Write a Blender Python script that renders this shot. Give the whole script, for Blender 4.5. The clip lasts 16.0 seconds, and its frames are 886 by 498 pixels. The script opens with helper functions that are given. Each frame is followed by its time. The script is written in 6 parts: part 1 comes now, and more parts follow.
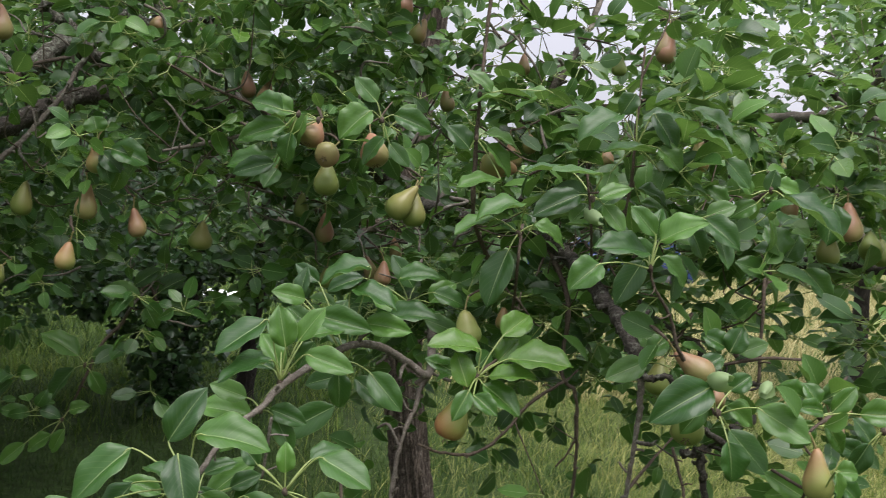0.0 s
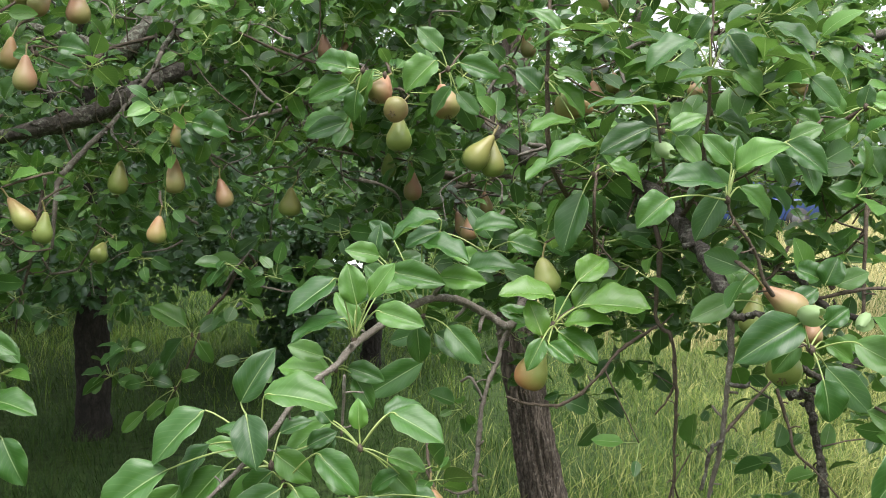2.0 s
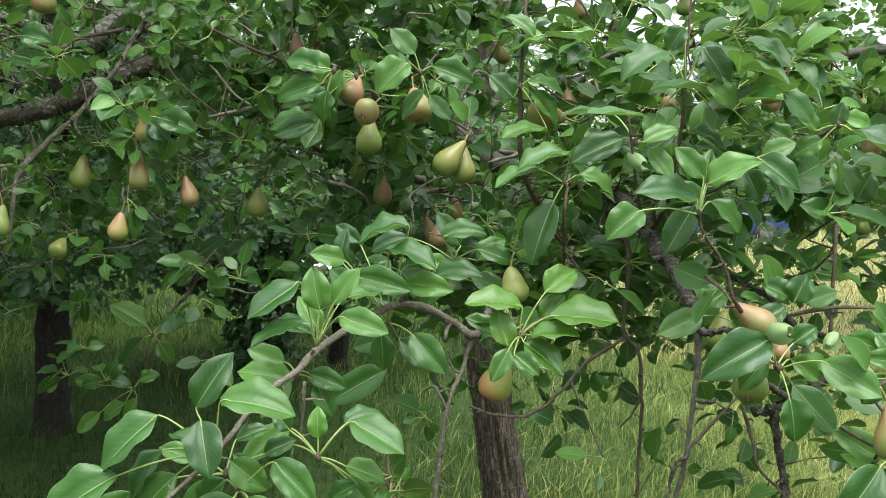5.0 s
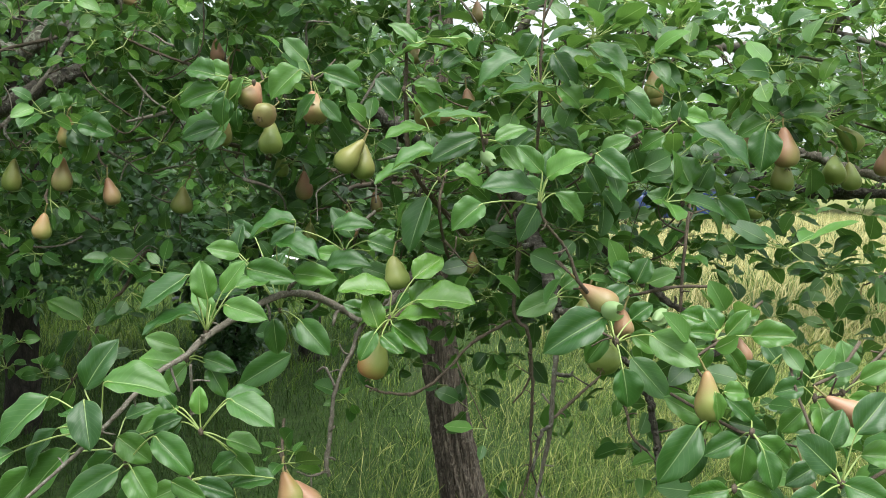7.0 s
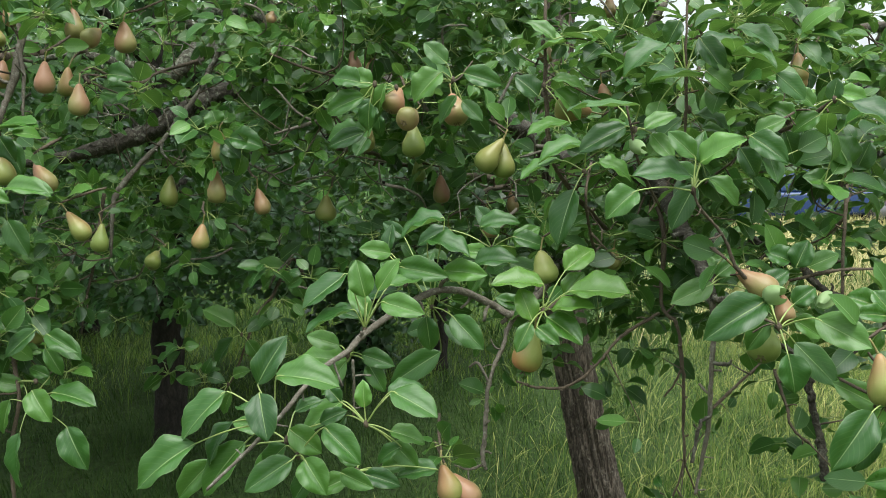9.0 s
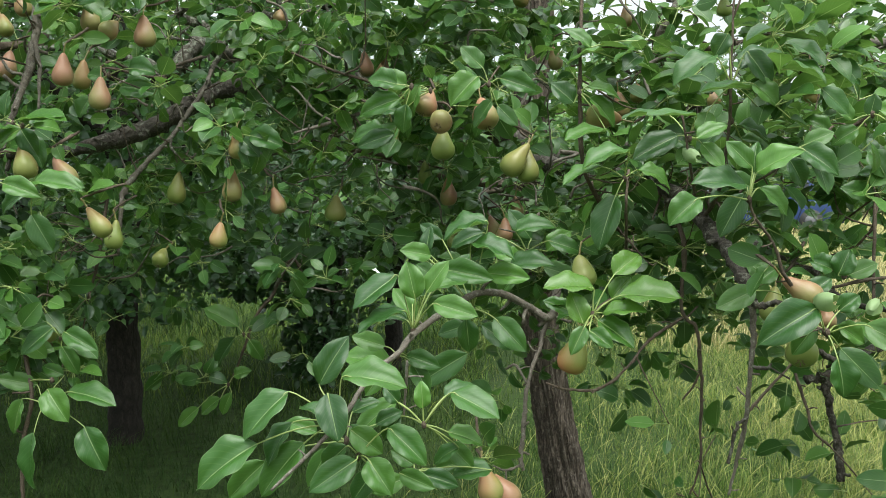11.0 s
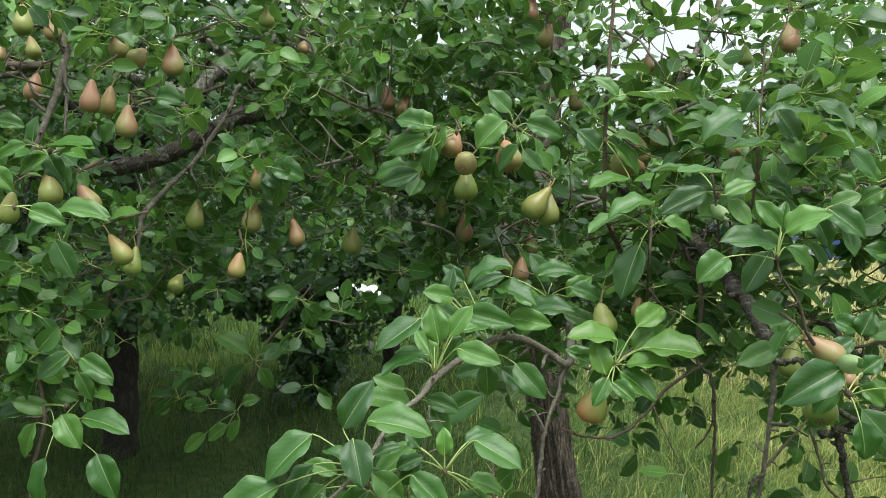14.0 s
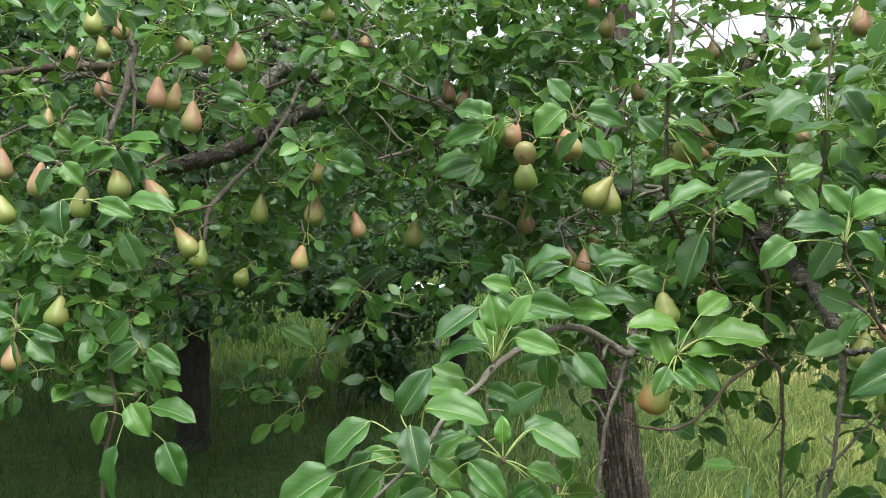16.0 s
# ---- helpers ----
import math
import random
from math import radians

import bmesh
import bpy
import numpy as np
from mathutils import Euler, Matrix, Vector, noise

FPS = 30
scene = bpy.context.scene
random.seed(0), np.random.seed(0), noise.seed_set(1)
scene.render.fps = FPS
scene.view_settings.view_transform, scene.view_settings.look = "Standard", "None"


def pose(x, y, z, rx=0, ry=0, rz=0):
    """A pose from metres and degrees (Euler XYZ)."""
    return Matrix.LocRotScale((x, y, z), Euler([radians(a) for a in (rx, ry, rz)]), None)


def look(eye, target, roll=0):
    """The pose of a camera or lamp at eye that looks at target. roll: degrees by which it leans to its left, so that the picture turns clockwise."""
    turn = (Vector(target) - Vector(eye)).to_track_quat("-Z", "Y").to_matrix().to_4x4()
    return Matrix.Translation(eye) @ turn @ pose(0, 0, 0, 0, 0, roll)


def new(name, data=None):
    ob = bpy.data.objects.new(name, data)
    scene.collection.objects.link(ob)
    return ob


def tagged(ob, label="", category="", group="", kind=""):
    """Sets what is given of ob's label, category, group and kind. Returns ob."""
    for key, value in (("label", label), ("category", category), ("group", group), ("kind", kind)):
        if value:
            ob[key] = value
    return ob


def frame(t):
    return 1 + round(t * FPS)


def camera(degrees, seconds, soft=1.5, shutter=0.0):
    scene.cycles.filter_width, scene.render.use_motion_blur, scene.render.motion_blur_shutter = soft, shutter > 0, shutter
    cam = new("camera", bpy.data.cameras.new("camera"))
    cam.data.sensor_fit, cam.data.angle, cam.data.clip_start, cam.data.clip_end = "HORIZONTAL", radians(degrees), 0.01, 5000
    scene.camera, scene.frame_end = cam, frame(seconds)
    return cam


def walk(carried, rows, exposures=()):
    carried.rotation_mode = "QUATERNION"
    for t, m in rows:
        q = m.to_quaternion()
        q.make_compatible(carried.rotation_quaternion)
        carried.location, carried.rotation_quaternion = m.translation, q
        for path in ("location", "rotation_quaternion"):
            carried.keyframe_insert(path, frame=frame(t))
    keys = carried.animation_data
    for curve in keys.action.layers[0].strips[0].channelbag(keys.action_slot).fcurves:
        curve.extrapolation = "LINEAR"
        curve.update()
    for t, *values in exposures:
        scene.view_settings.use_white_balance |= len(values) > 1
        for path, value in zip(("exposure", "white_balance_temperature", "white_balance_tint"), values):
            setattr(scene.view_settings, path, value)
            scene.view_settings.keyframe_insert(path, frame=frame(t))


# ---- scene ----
cam = camera(51.0, 16.0, soft=0.5, shutter=0.25)
PATH = [
    (0, (-0.064, 0.052, 1.717), (0.001, 2.049, 1.631), 4.9),
    (0.5, (-0.045, 0.065, 1.719), (-0.12, 2.06, 1.597), 2.6),
    (1, (-0.015, 0.084, 1.719), (-0.14, 2.074, 1.569), 1.5),
    (1.5, (-0.007, 0.089, 1.718), (-0.162, 2.076, 1.552), 0.9),
    (2, (0.014, 0.086, 1.705), (-0.186, 2.068, 1.519), 0.6),
    (2.5, (0.004, 0.064, 1.702), (-0.276, 2.035, 1.513), 0.6),
    (3, (0.004, 0.055, 1.701), (-0.31, 2.021, 1.514), 0.9),
    (3.5, (0.003, 0.047, 1.696), (-0.299, 2.015, 1.511), 1.5),
    (4, (0.002, 0.064, 1.713), (-0.235, 2.042, 1.538), 2.1),
    (4.5, (-0.005, 0.094, 1.715), (-0.165, 2.081, 1.545), 2.4),
    (5, (0.017, 0.11, 1.706), (-0.121, 2.098, 1.531), 2.4),
    (7.5, (0.195, -0.012, 1.726), (0.085, 1.975, 1.53), 1.0),
    (8, (0.166, -0.009, 1.728), (-0.027, 1.975, 1.576), 0.4),
    (8.5, (0.162, -0.016, 1.733), (-0.128, 1.957, 1.591), -0.7),
    (9, (0.138, -0.022, 1.701), (-0.223, 1.937, 1.528), -1.5),
    (11.5, (-0.042, -0.072, 1.71), (-0.246, 1.911, 1.538), 0.1),
    (12, (-0.043, -0.083, 1.721), (-0.245, 1.899, 1.546), 0.3),
    (12.5, (-0.053, -0.084, 1.715), (-0.246, 1.9, 1.554), 0.7),
    (13, (-0.057, -0.077, 1.73), (-0.254, 1.906, 1.568), 1.0),
    (13.5, (-0.059, -0.067, 1.734), (-0.269, 1.917, 1.593), 1.6),
    (14, (-0.071, -0.067, 1.742), (-0.289, 1.917, 1.614), 2.0),
    (14.5, (-0.081, -0.087, 1.746), (-0.301, 1.897, 1.626), 2.2),
    (15, (-0.059, -0.079, 1.741), (-0.322, 1.901, 1.628), 2.3),
    (15.5, (-0.047, -0.071, 1.736), (-0.359, 1.901, 1.613), 2.1),
    (16, (-0.057, -0.064, 1.727), (-0.418, 1.899, 1.593), 1.4),
]
walk(cam, [(t, look(eye, target, roll)) for t, eye, target, roll in PATH],
     [(0.0, -0.18, 6300, 19), (0.5, 0.04, 6300, 13), (1.0, 0.32, 6300, 17), (2.0, 0.54, 6300, 14), (3.0, 0.52, 6300, 10), (4.0, 0.58, 6300, 9), (5.0, 0.46, 6300, 5), (7.5, 0.40, 6300, 5), (8.5, 0.34, 6300, 4), (9.0, 0.20, 6300, 3), (11.5, 0.24, 6300, 5), (12.5, 0.12, 6300, 4), (14.0, 0.20, 6300, 4), (15.0, 0.28, 6300, 5), (16.0, 0.48, 6300, 8)])
SKY_STRENGTH, SUN_POWER = 0.20, 4.9

# ---- light and sky ----
world = bpy.data.worlds.new("overcast_sky")
scene.world = world
world.use_nodes = True
wn, wl = world.node_tree.nodes, world.node_tree.links
wn.clear()
SUN_EL, SUN_AZ = radians(68), radians(158)
sky = wn.new("ShaderNodeTexSky")
sky.sky_type, sky.sun_disc = "NISHITA", False
sky.sun_elevation, sky.sun_rotation, sky.dust_density = SUN_EL, SUN_AZ, 4.0
cloud = wn.new("ShaderNodeTexNoise")
cloud.inputs["Scale"].default_value, cloud.inputs["Detail"].default_value = 2.2, 5.0
ramp = wn.new("ShaderNodeValToRGB")
ramp.color_ramp.elements[0].position, ramp.color_ramp.elements[1].position = 0.3, 0.75
ramp.color_ramp.elements[0].color, ramp.color_ramp.elements[1].color = (7.3, 7.5, 7.8, 1), (9.7, 9.8, 10.0, 1)
mixc = wn.new("ShaderNodeMix")
mixc.data_type = "RGBA"
mixc.inputs[0].default_value = 0.85
bg, out = wn.new("ShaderNodeBackground"), wn.new("ShaderNodeOutputWorld")
bg.inputs["Strength"].default_value = SKY_STRENGTH
wl.new(cloud.outputs["Fac"], ramp.inputs["Fac"])
wl.new(sky.outputs["Color"], mixc.inputs[6])
wl.new(ramp.outputs["Color"], mixc.inputs[7])
tcw, sepw, rise = wn.new("ShaderNodeTexCoord"), wn.new("ShaderNodeSeparateXYZ"), wn.new("ShaderNodeMapRange")
rise.inputs["To Min"].default_value, rise.inputs["To Max"].default_value = 0.40, 1.7
over = wn.new("ShaderNodeVectorMath")
over.operation = "SCALE"
wl.new(tcw.outputs["Generated"], sepw.inputs[0])
wl.new(sepw.outputs["Z"], rise.inputs["Value"])
wl.new(mixc.outputs[2], over.inputs[0])
wl.new(rise.outputs["Result"], over.inputs["Scale"])
wl.new(over.outputs["Vector"], bg.inputs["Color"])
wl.new(bg.outputs["Background"], out.inputs["Surface"])

sun = new("sun", bpy.data.lights.new("sun", "SUN"))
sun.data.energy, sun.data.angle, sun.data.color = SUN_POWER, radians(45), (1.0, 0.97, 0.92)
sun.matrix_world = look((0.79, -1.95, 5.2), (0, 0, 0))


# ---- materials ----
def material(name):
    m = bpy.data.materials.new(name)
    m.use_nodes = True
    nt = m.node_tree
    nt.nodes.clear()
    return m, nt.nodes, nt.links


def mixrgb(nodes, links, fac, a, b, blend="MIX"):
    n = nodes.new("ShaderNodeMix")
    n.data_type, n.blend_type = "RGBA", blend
    for socket, value in ((n.inputs[0], fac), (n.inputs[6], a), (n.inputs[7], b)):
        if isinstance(value, bpy.types.NodeSocket):
            links.new(value, socket)
        elif isinstance(value, (int, float)):
            socket.default_value = value
        else:
            socket.default_value = (*value, 1)
    return n.outputs[2]


def math_node(nodes, links, op, a, b=0.0, clamp=False):
    n = nodes.new("ShaderNodeMath")
    n.operation, n.use_clamp = op, clamp
    for socket, value in zip(n.inputs, (a, b)):
        if isinstance(value, bpy.types.NodeSocket):
            links.new(value, socket)
        else:
            socket.default_value = value
    return n.outputs[0]


def ramp_node(nodes, links, fac, stops):
    n = nodes.new("ShaderNodeValToRGB")
    e = n.color_ramp.elements
    while len(e) < len(stops):
        e.new(0.5)
    for el, (pos, col) in zip(e, stops):
        el.position, el.color = pos, (*col, 1)
    links.new(fac, n.inputs["Fac"])
    return n.outputs["Color"]


def noise_node(nodes, links, scale, detail=4.0, coord="Object", rough=0.55, stretch=None):
    tc = nodes.new("ShaderNodeTexCoord")
    n = nodes.new("ShaderNodeTexNoise")
    n.inputs["Scale"].default_value, n.inputs["Detail"].default_value, n.inputs["Roughness"].default_value = scale, detail, rough
    if stretch:
        mp = nodes.new("ShaderNodeMapping")
        mp.inputs["Scale"].default_value = stretch
        links.new(tc.outputs[coord], mp.inputs["Vector"])
        links.new(mp.outputs["Vector"], n.inputs["Vector"])
    else:
        links.new(tc.outputs[coord], n.inputs["Vector"])
    return n.outputs["Fac"]


def finish(nodes, links, color, rough, bump=None, strength=0.3, distance=0.002, translucent=None, amount=0.3, spec=0.5, sheen=0.0):
    p, o = nodes.new("ShaderNodeBsdfPrincipled"), nodes.new("ShaderNodeOutputMaterial")
    for socket, value in ((p.inputs["Base Color"], color), (p.inputs["Roughness"], rough)):
        if isinstance(value, bpy.types.NodeSocket):
            links.new(value, socket)
        elif isinstance(value, (int, float)):
            socket.default_value = value
        else:
            socket.default_value = (*value, 1)
    p.inputs["Specular IOR Level"].default_value = spec
    p.inputs["Sheen Weight"].default_value = sheen
    if bump is not None:
        b = nodes.new("ShaderNodeBump")
        b.inputs["Strength"].default_value, b.inputs["Distance"].default_value = strength, distance
        links.new(bump, b.inputs["Height"])
        links.new(b.outputs["Normal"], p.inputs["Normal"])
    if translucent is None:
        links.new(p.outputs["BSDF"], o.inputs["Surface"])
        return
    t, mx = nodes.new("ShaderNodeBsdfTranslucent"), nodes.new("ShaderNodeMixShader")
    links.new(translucent, t.inputs["Color"])
    mx.inputs["Fac"].default_value = amount
    links.new(p.outputs["BSDF"], mx.inputs[1])
    links.new(t.outputs["BSDF"], mx.inputs[2])
    links.new(mx.outputs["Shader"], o.inputs["Surface"])


def one_random(nodes, links):
    """A number for each leaf, whether it is an object or an island of a joined mesh."""
    oi, ge = nodes.new("ShaderNodeObjectInfo"), nodes.new("ShaderNodeNewGeometry")
    s = math_node(nodes, links, "ADD", oi.outputs["Random"], ge.outputs["Random Per Island"])
    return math_node(nodes, links, "FRACT", s)


def leaf_material(name, dark, mid, light, vein, rough=0.36, veins=True):
    m, n, l = material(name)
    rnd = one_random(n, l)
    col = ramp_node(n, l, rnd, ((0.0, dark), (0.45, mid), (0.9, light), (1.0, tuple(c * 1.25 for c in light))))
    blotch, fine = noise_node(n, l, 45.0, 3.0), noise_node(n, l, 260.0, 3.0)
    col = mixrgb(n, l, math_node(n, l, "MULTIPLY", blotch, 0.55), col, tuple(c * 0.5 for c in mid))
    bump = math_node(n, l, "ADD", blotch, math_node(n, l, "MULTIPLY", fine, 0.12))
    if veins:
        uv = n.new("ShaderNodeUVMap")
        sep = n.new("ShaderNodeSeparateXYZ")
        l.new(uv.outputs["UV"], sep.inputs[0])
        u = math_node(n, l, "ABSOLUTE", math_node(n, l, "SUBTRACT", sep.outputs[0], 0.5))
        rib = math_node(n, l, "SUBTRACT", 1.2, math_node(n, l, "MULTIPLY", u, math_node(n, l, "ADD", 34.0, math_node(n, l, "MULTIPLY", sep.outputs[1], 60.0))), clamp=True)
        # Pale margin: light caught on the curled-up edge, partly put into the colour.
        edge = math_node(n, l, "MULTIPLY", math_node(n, l, "SUBTRACT", u, 0.475), 45.0, clamp=True)
        run = math_node(n, l, "SUBTRACT", math_node(n, l, "MULTIPLY", sep.outputs[1], 9.0), math_node(n, l, "MULTIPLY", u, 7.0))
        wave = math_node(n, l, "ABSOLUTE", math_node(n, l, "SUBTRACT", math_node(n, l, "FRACT", run), 0.5))
        side = math_node(n, l, "SUBTRACT", 1.0, math_node(n, l, "MULTIPLY", wave, 8.0), clamp=True)
        lines = math_node(n, l, "MAXIMUM", rib, math_node(n, l, "MULTIPLY", side, 0.10))
        lines = math_node(n, l, "MAXIMUM", lines, math_node(n, l, "MULTIPLY", edge, 0.4))
        col = mixrgb(n, l, math_node(n, l, "MULTIPLY", lines, 0.75), col, vein)
        bump = math_node(n, l, "SUBTRACT", math_node(n, l, "MULTIPLY", bump, 0.8), math_node(n, l, "MULTIPLY", lines, 0.8))
    tl = mixrgb(n, l, 0.45, col, (0.20, 0.34, 0.06))
    r = math_node(n, l, "ADD", math_node(n, l, "MULTIPLY", blotch, 0.24), rough - 0.19)
    finish(n, l, col, r, bump, 0.5, 0.0014, tl, 0.32 if veins else 0.28, spec=0.42 if veins else 0.6)
    return m


LEAF = leaf_material("pear_leaf", (0.018, 0.064, 0.013), (0.038, 0.116, 0.019), (0.092, 0.212, 0.034), (0.33, 0.45, 0.19), 0.43)
LEAF_YOUNG = leaf_material("young_pear_leaf", (0.034, 0.106, 0.015), (0.054, 0.148, 0.020), (0.095, 0.20, 0.028), (0.38, 0.48, 0.17))
LEAF_PALE = leaf_material("pale_leaf_underside", (0.16, 0.26, 0.10), (0.20, 0.31, 0.13), (0.25, 0.36, 0.17), (0.36, 0.45, 0.22), 0.6)
# Darker than the pear leaf: shade of the crowns behind put into the colour.
LEAF_SHADED = leaf_material("shade_toned_tree_leaf", (0.020, 0.064, 0.020), (0.034, 0.102, 0.028), (0.062, 0.160, 0.038), (0.1, 0.2, 0.05), 0.40, False)
# Darkest leaf: the deep shade under the crowns is put into its colour.
LEAF_DEEP_SHADE = leaf_material("deep_shade_tree_leaf", (0.014, 0.042, 0.014), (0.022, 0.066, 0.019), (0.038, 0.10, 0.026), (0.1, 0.2, 0.05), 0.45, False)
LEAF_HEDGE = leaf_material("distant_tree_leaf", (0.04, 0.11, 0.02), (0.07, 0.175, 0.028), (0.13, 0.26, 0.04), (0.2, 0.3, 0.1), 0.5, False)


def stem_material(name, a, b, rough=0.5):
    m, n, l = material(name)
    f = noise_node(n, l, 30.0, 3.0)
    finish(n, l, mixrgb(n, l, f, a, b), rough, f, 0.2, 0.001)
    return m


STEM = stem_material("green_leaf_stalk", (0.17, 0.25, 0.06), (0.28, 0.33, 0.11))
FRUIT_STEM = stem_material("brown_green_fruit_stalk", (0.16, 0.17, 0.05), (0.20, 0.12, 0.05))
CALYX = stem_material("dry_brown_calyx", (0.05, 0.032, 0.018), (0.12, 0.08, 0.045), 0.8)


def bark_material(name, dark, mid, lichen, scale, cover, upright=0.35, crack=0.6):
    """Cracked plates with a tint of their own, fine grain, and patches of lichen."""
    m, n, l = material(name)
    tc, mp, vor, add = n.new("ShaderNodeTexCoord"), n.new("ShaderNodeMapping"), n.new("ShaderNodeTexVoronoi"), n.new("ShaderNodeVectorMath")
    warp = n.new("ShaderNodeTexNoise")
    warp.inputs["Scale"].default_value, warp.inputs["Detail"].default_value = scale * 0.6, 3.0
    mp.inputs["Scale"].default_value = (1, 1, upright)
    l.new(tc.outputs["Object"], warp.inputs["Vector"])
    wide = n.new("ShaderNodeVectorMath")
    wide.operation = "SCALE"
    wide.inputs["Scale"].default_value = 1.6 / scale
    l.new(warp.outputs["Color"], wide.inputs[0])
    l.new(tc.outputs["Object"], add.inputs[0])
    l.new(wide.outputs["Vector"], add.inputs[1])
    l.new(add.outputs["Vector"], mp.inputs["Vector"])
    vor.feature = "DISTANCE_TO_EDGE"
    vor.inputs["Scale"].default_value = scale * 0.9
    l.new(mp.outputs["Vector"], vor.inputs["Vector"])
    plate = math_node(n, l, "MULTIPLY", vor.outputs["Distance"], 3.2, clamp=True)
    big = noise_node(n, l, scale * 0.25, 4.0)
    grain = noise_node(n, l, scale * 5, 5.0, rough=0.7, stretch=(1, 1, upright))
    spots = noise_node(n, l, scale * 0.9, 6.0, rough=0.75)
    tone = math_node(n, l, "ADD", math_node(n, l, "MULTIPLY", grain, 0.75), math_node(n, l, "MULTIPLY", big, 0.35))
    col = ramp_node(n, l, tone, ((0.34, dark), (0.55, mid), (0.75, tuple(c * 1.8 for c in mid))))
    col = mixrgb(n, l, math_node(n, l, "ADD", math_node(n, l, "MULTIPLY", plate, crack), 1 - crack), dark, col)
    fac = math_node(n, l, "MULTIPLY", math_node(n, l, "SUBTRACT", spots, cover), 7.0, clamp=True)
    col = mixrgb(n, l, math_node(n, l, "MULTIPLY", fac, 0.8), col, lichen)
    h = math_node(n, l, "ADD", math_node(n, l, "MULTIPLY", plate, 1.2 * crack), math_node(n, l, "MULTIPLY", grain, 0.55))
    finish(n, l, col, 0.9, h, 1.0, 0.22 / scale, spec=0.2)
    return m


BARK = bark_material("rough_pear_bark", (0.018, 0.014, 0.010), (0.128, 0.104, 0.082), (0.25, 0.24, 0.195), 60.0, 0.56, 0.10, 0.75)
BARK_LIMB = bark_material("lichen_grey_branch_bark", (0.018, 0.015, 0.012), (0.070, 0.062, 0.050), (0.24, 0.25, 0.20), 70.0, 0.54, 0.8, 0.55)
BARK_TWIG = bark_material("brown_twig_bark", (0.030, 0.023, 0.016), (0.095, 0.074, 0.054), (0.17, 0.165, 0.125), 120.0, 0.60, 0.8, 0.3)
BARK_GREY = bark_material("grey_dead_branch_bark", (0.048, 0.041, 0.033), (0.122, 0.107, 0.086), (0.26, 0.26, 0.21), 100.0, 0.53, 0.8, 0.25)
BARK_LICHEN = bark_material("lichen_covered_bark", (0.026, 0.024, 0.019), (0.090, 0.082, 0.064), (0.25, 0.27, 0.21), 80.0, 0.47, 0.8, 0.5)
# Very dark bark: shade on the trees behind is put into its colour.
BARK_SHADED = bark_material("shade_dark_bark", (0.010, 0.009, 0.007), (0.030, 0.026, 0.020), (0.05, 0.052, 0.038), 22.0, 0.64)


def pear_material(name, ground_col, flush, amount, rise=15.0):
    m, n, l = material(name)
    tc, sep, oi = n.new("ShaderNodeTexCoord"), n.new("ShaderNodeSeparateXYZ"), n.new("ShaderNodeObjectInfo")
    l.new(tc.outputs["Object"], sep.inputs[0])
    big, dots = noise_node(n, l, 22.0, 3.0), noise_node(n, l, 420.0, 2.0)
    base = mixrgb(n, l, big, ground_col, tuple(c * 0.72 for c in ground_col))
    side = math_node(n, l, "ADD", math_node(n, l, "MULTIPLY", sep.outputs[0], 22.0), math_node(n, l, "MULTIPLY", sep.outputs[2], rise))
    f = math_node(n, l, "ADD", math_node(n, l, "ADD", side, math_node(n, l, "MULTIPLY", big, 0.9)), amount - 0.45)
    f = math_node(n, l, "ADD", f, math_node(n, l, "MULTIPLY", oi.outputs["Random"], 0.35), clamp=True)
    col = mixrgb(n, l, math_node(n, l, "MULTIPLY", f, 0.82), base, flush)
    sp = math_node(n, l, "MULTIPLY", math_node(n, l, "SUBTRACT", dots, 0.63), 8.0, clamp=True)
    col = mixrgb(n, l, math_node(n, l, "MULTIPLY", sp, 0.4), col, (0.30, 0.24, 0.10))
    finish(n, l, col, 0.40, dots, 0.15, 0.0006, spec=0.32)
    return m


PEAR_SKIN = {
    "green": pear_material("green_pear_skin", (0.181, 0.231, 0.057), (0.250, 0.206, 0.075), -0.15),
    "blush": pear_material("blushed_pear_skin", (0.207, 0.230, 0.062), (0.305, 0.147, 0.085), 0.2),
    "cheek": pear_material("rosy_cheeked_pear_skin", (0.195, 0.225, 0.056), (0.33, 0.115, 0.06), 0.2, -20.0),
    "russet": pear_material("russet_pear_skin", (0.210, 0.210, 0.070), (0.300, 0.144, 0.098), 0.42),
}


def ground_material():
    m, n, l = material("meadow_soil_and_thatch")
    big, fine = noise_node(n, l, 0.35, 5.0), noise_node(n, l, 14.0, 6.0, rough=0.7)
    tc, sep = n.new("ShaderNodeTexCoord"), n.new("ShaderNodeSeparateXYZ")
    l.new(tc.outputs["Object"], sep.inputs[0])
    green = ramp_node(n, l, fine, ((0.3, (0.014, 0.022, 0.008)), (0.5, (0.030, 0.052, 0.014)), (0.7, (0.055, 0.085, 0.024))))
    straw = ramp_node(n, l, fine, ((0.3, (0.05, 0.055, 0.018)), (0.5, (0.13, 0.14, 0.048)), (0.7, (0.27, 0.26, 0.11))))
    side = math_node(n, l, "SUBTRACT", math_node(n, l, "MULTIPLY", sep.outputs[0], 0.22), math_node(n, l, "MULTIPLY", sep.outputs[1], 0.01))
    dry = math_node(n, l, "MULTIPLY", math_node(n, l, "ADD", side, math_node(n, l, "SUBTRACT", big, 0.62)), 2.0, clamp=True)
    finish(n, l, mixrgb(n, l, dry, green, straw), 0.95, fine, 0.8, 0.03, spec=0.1)
    return m


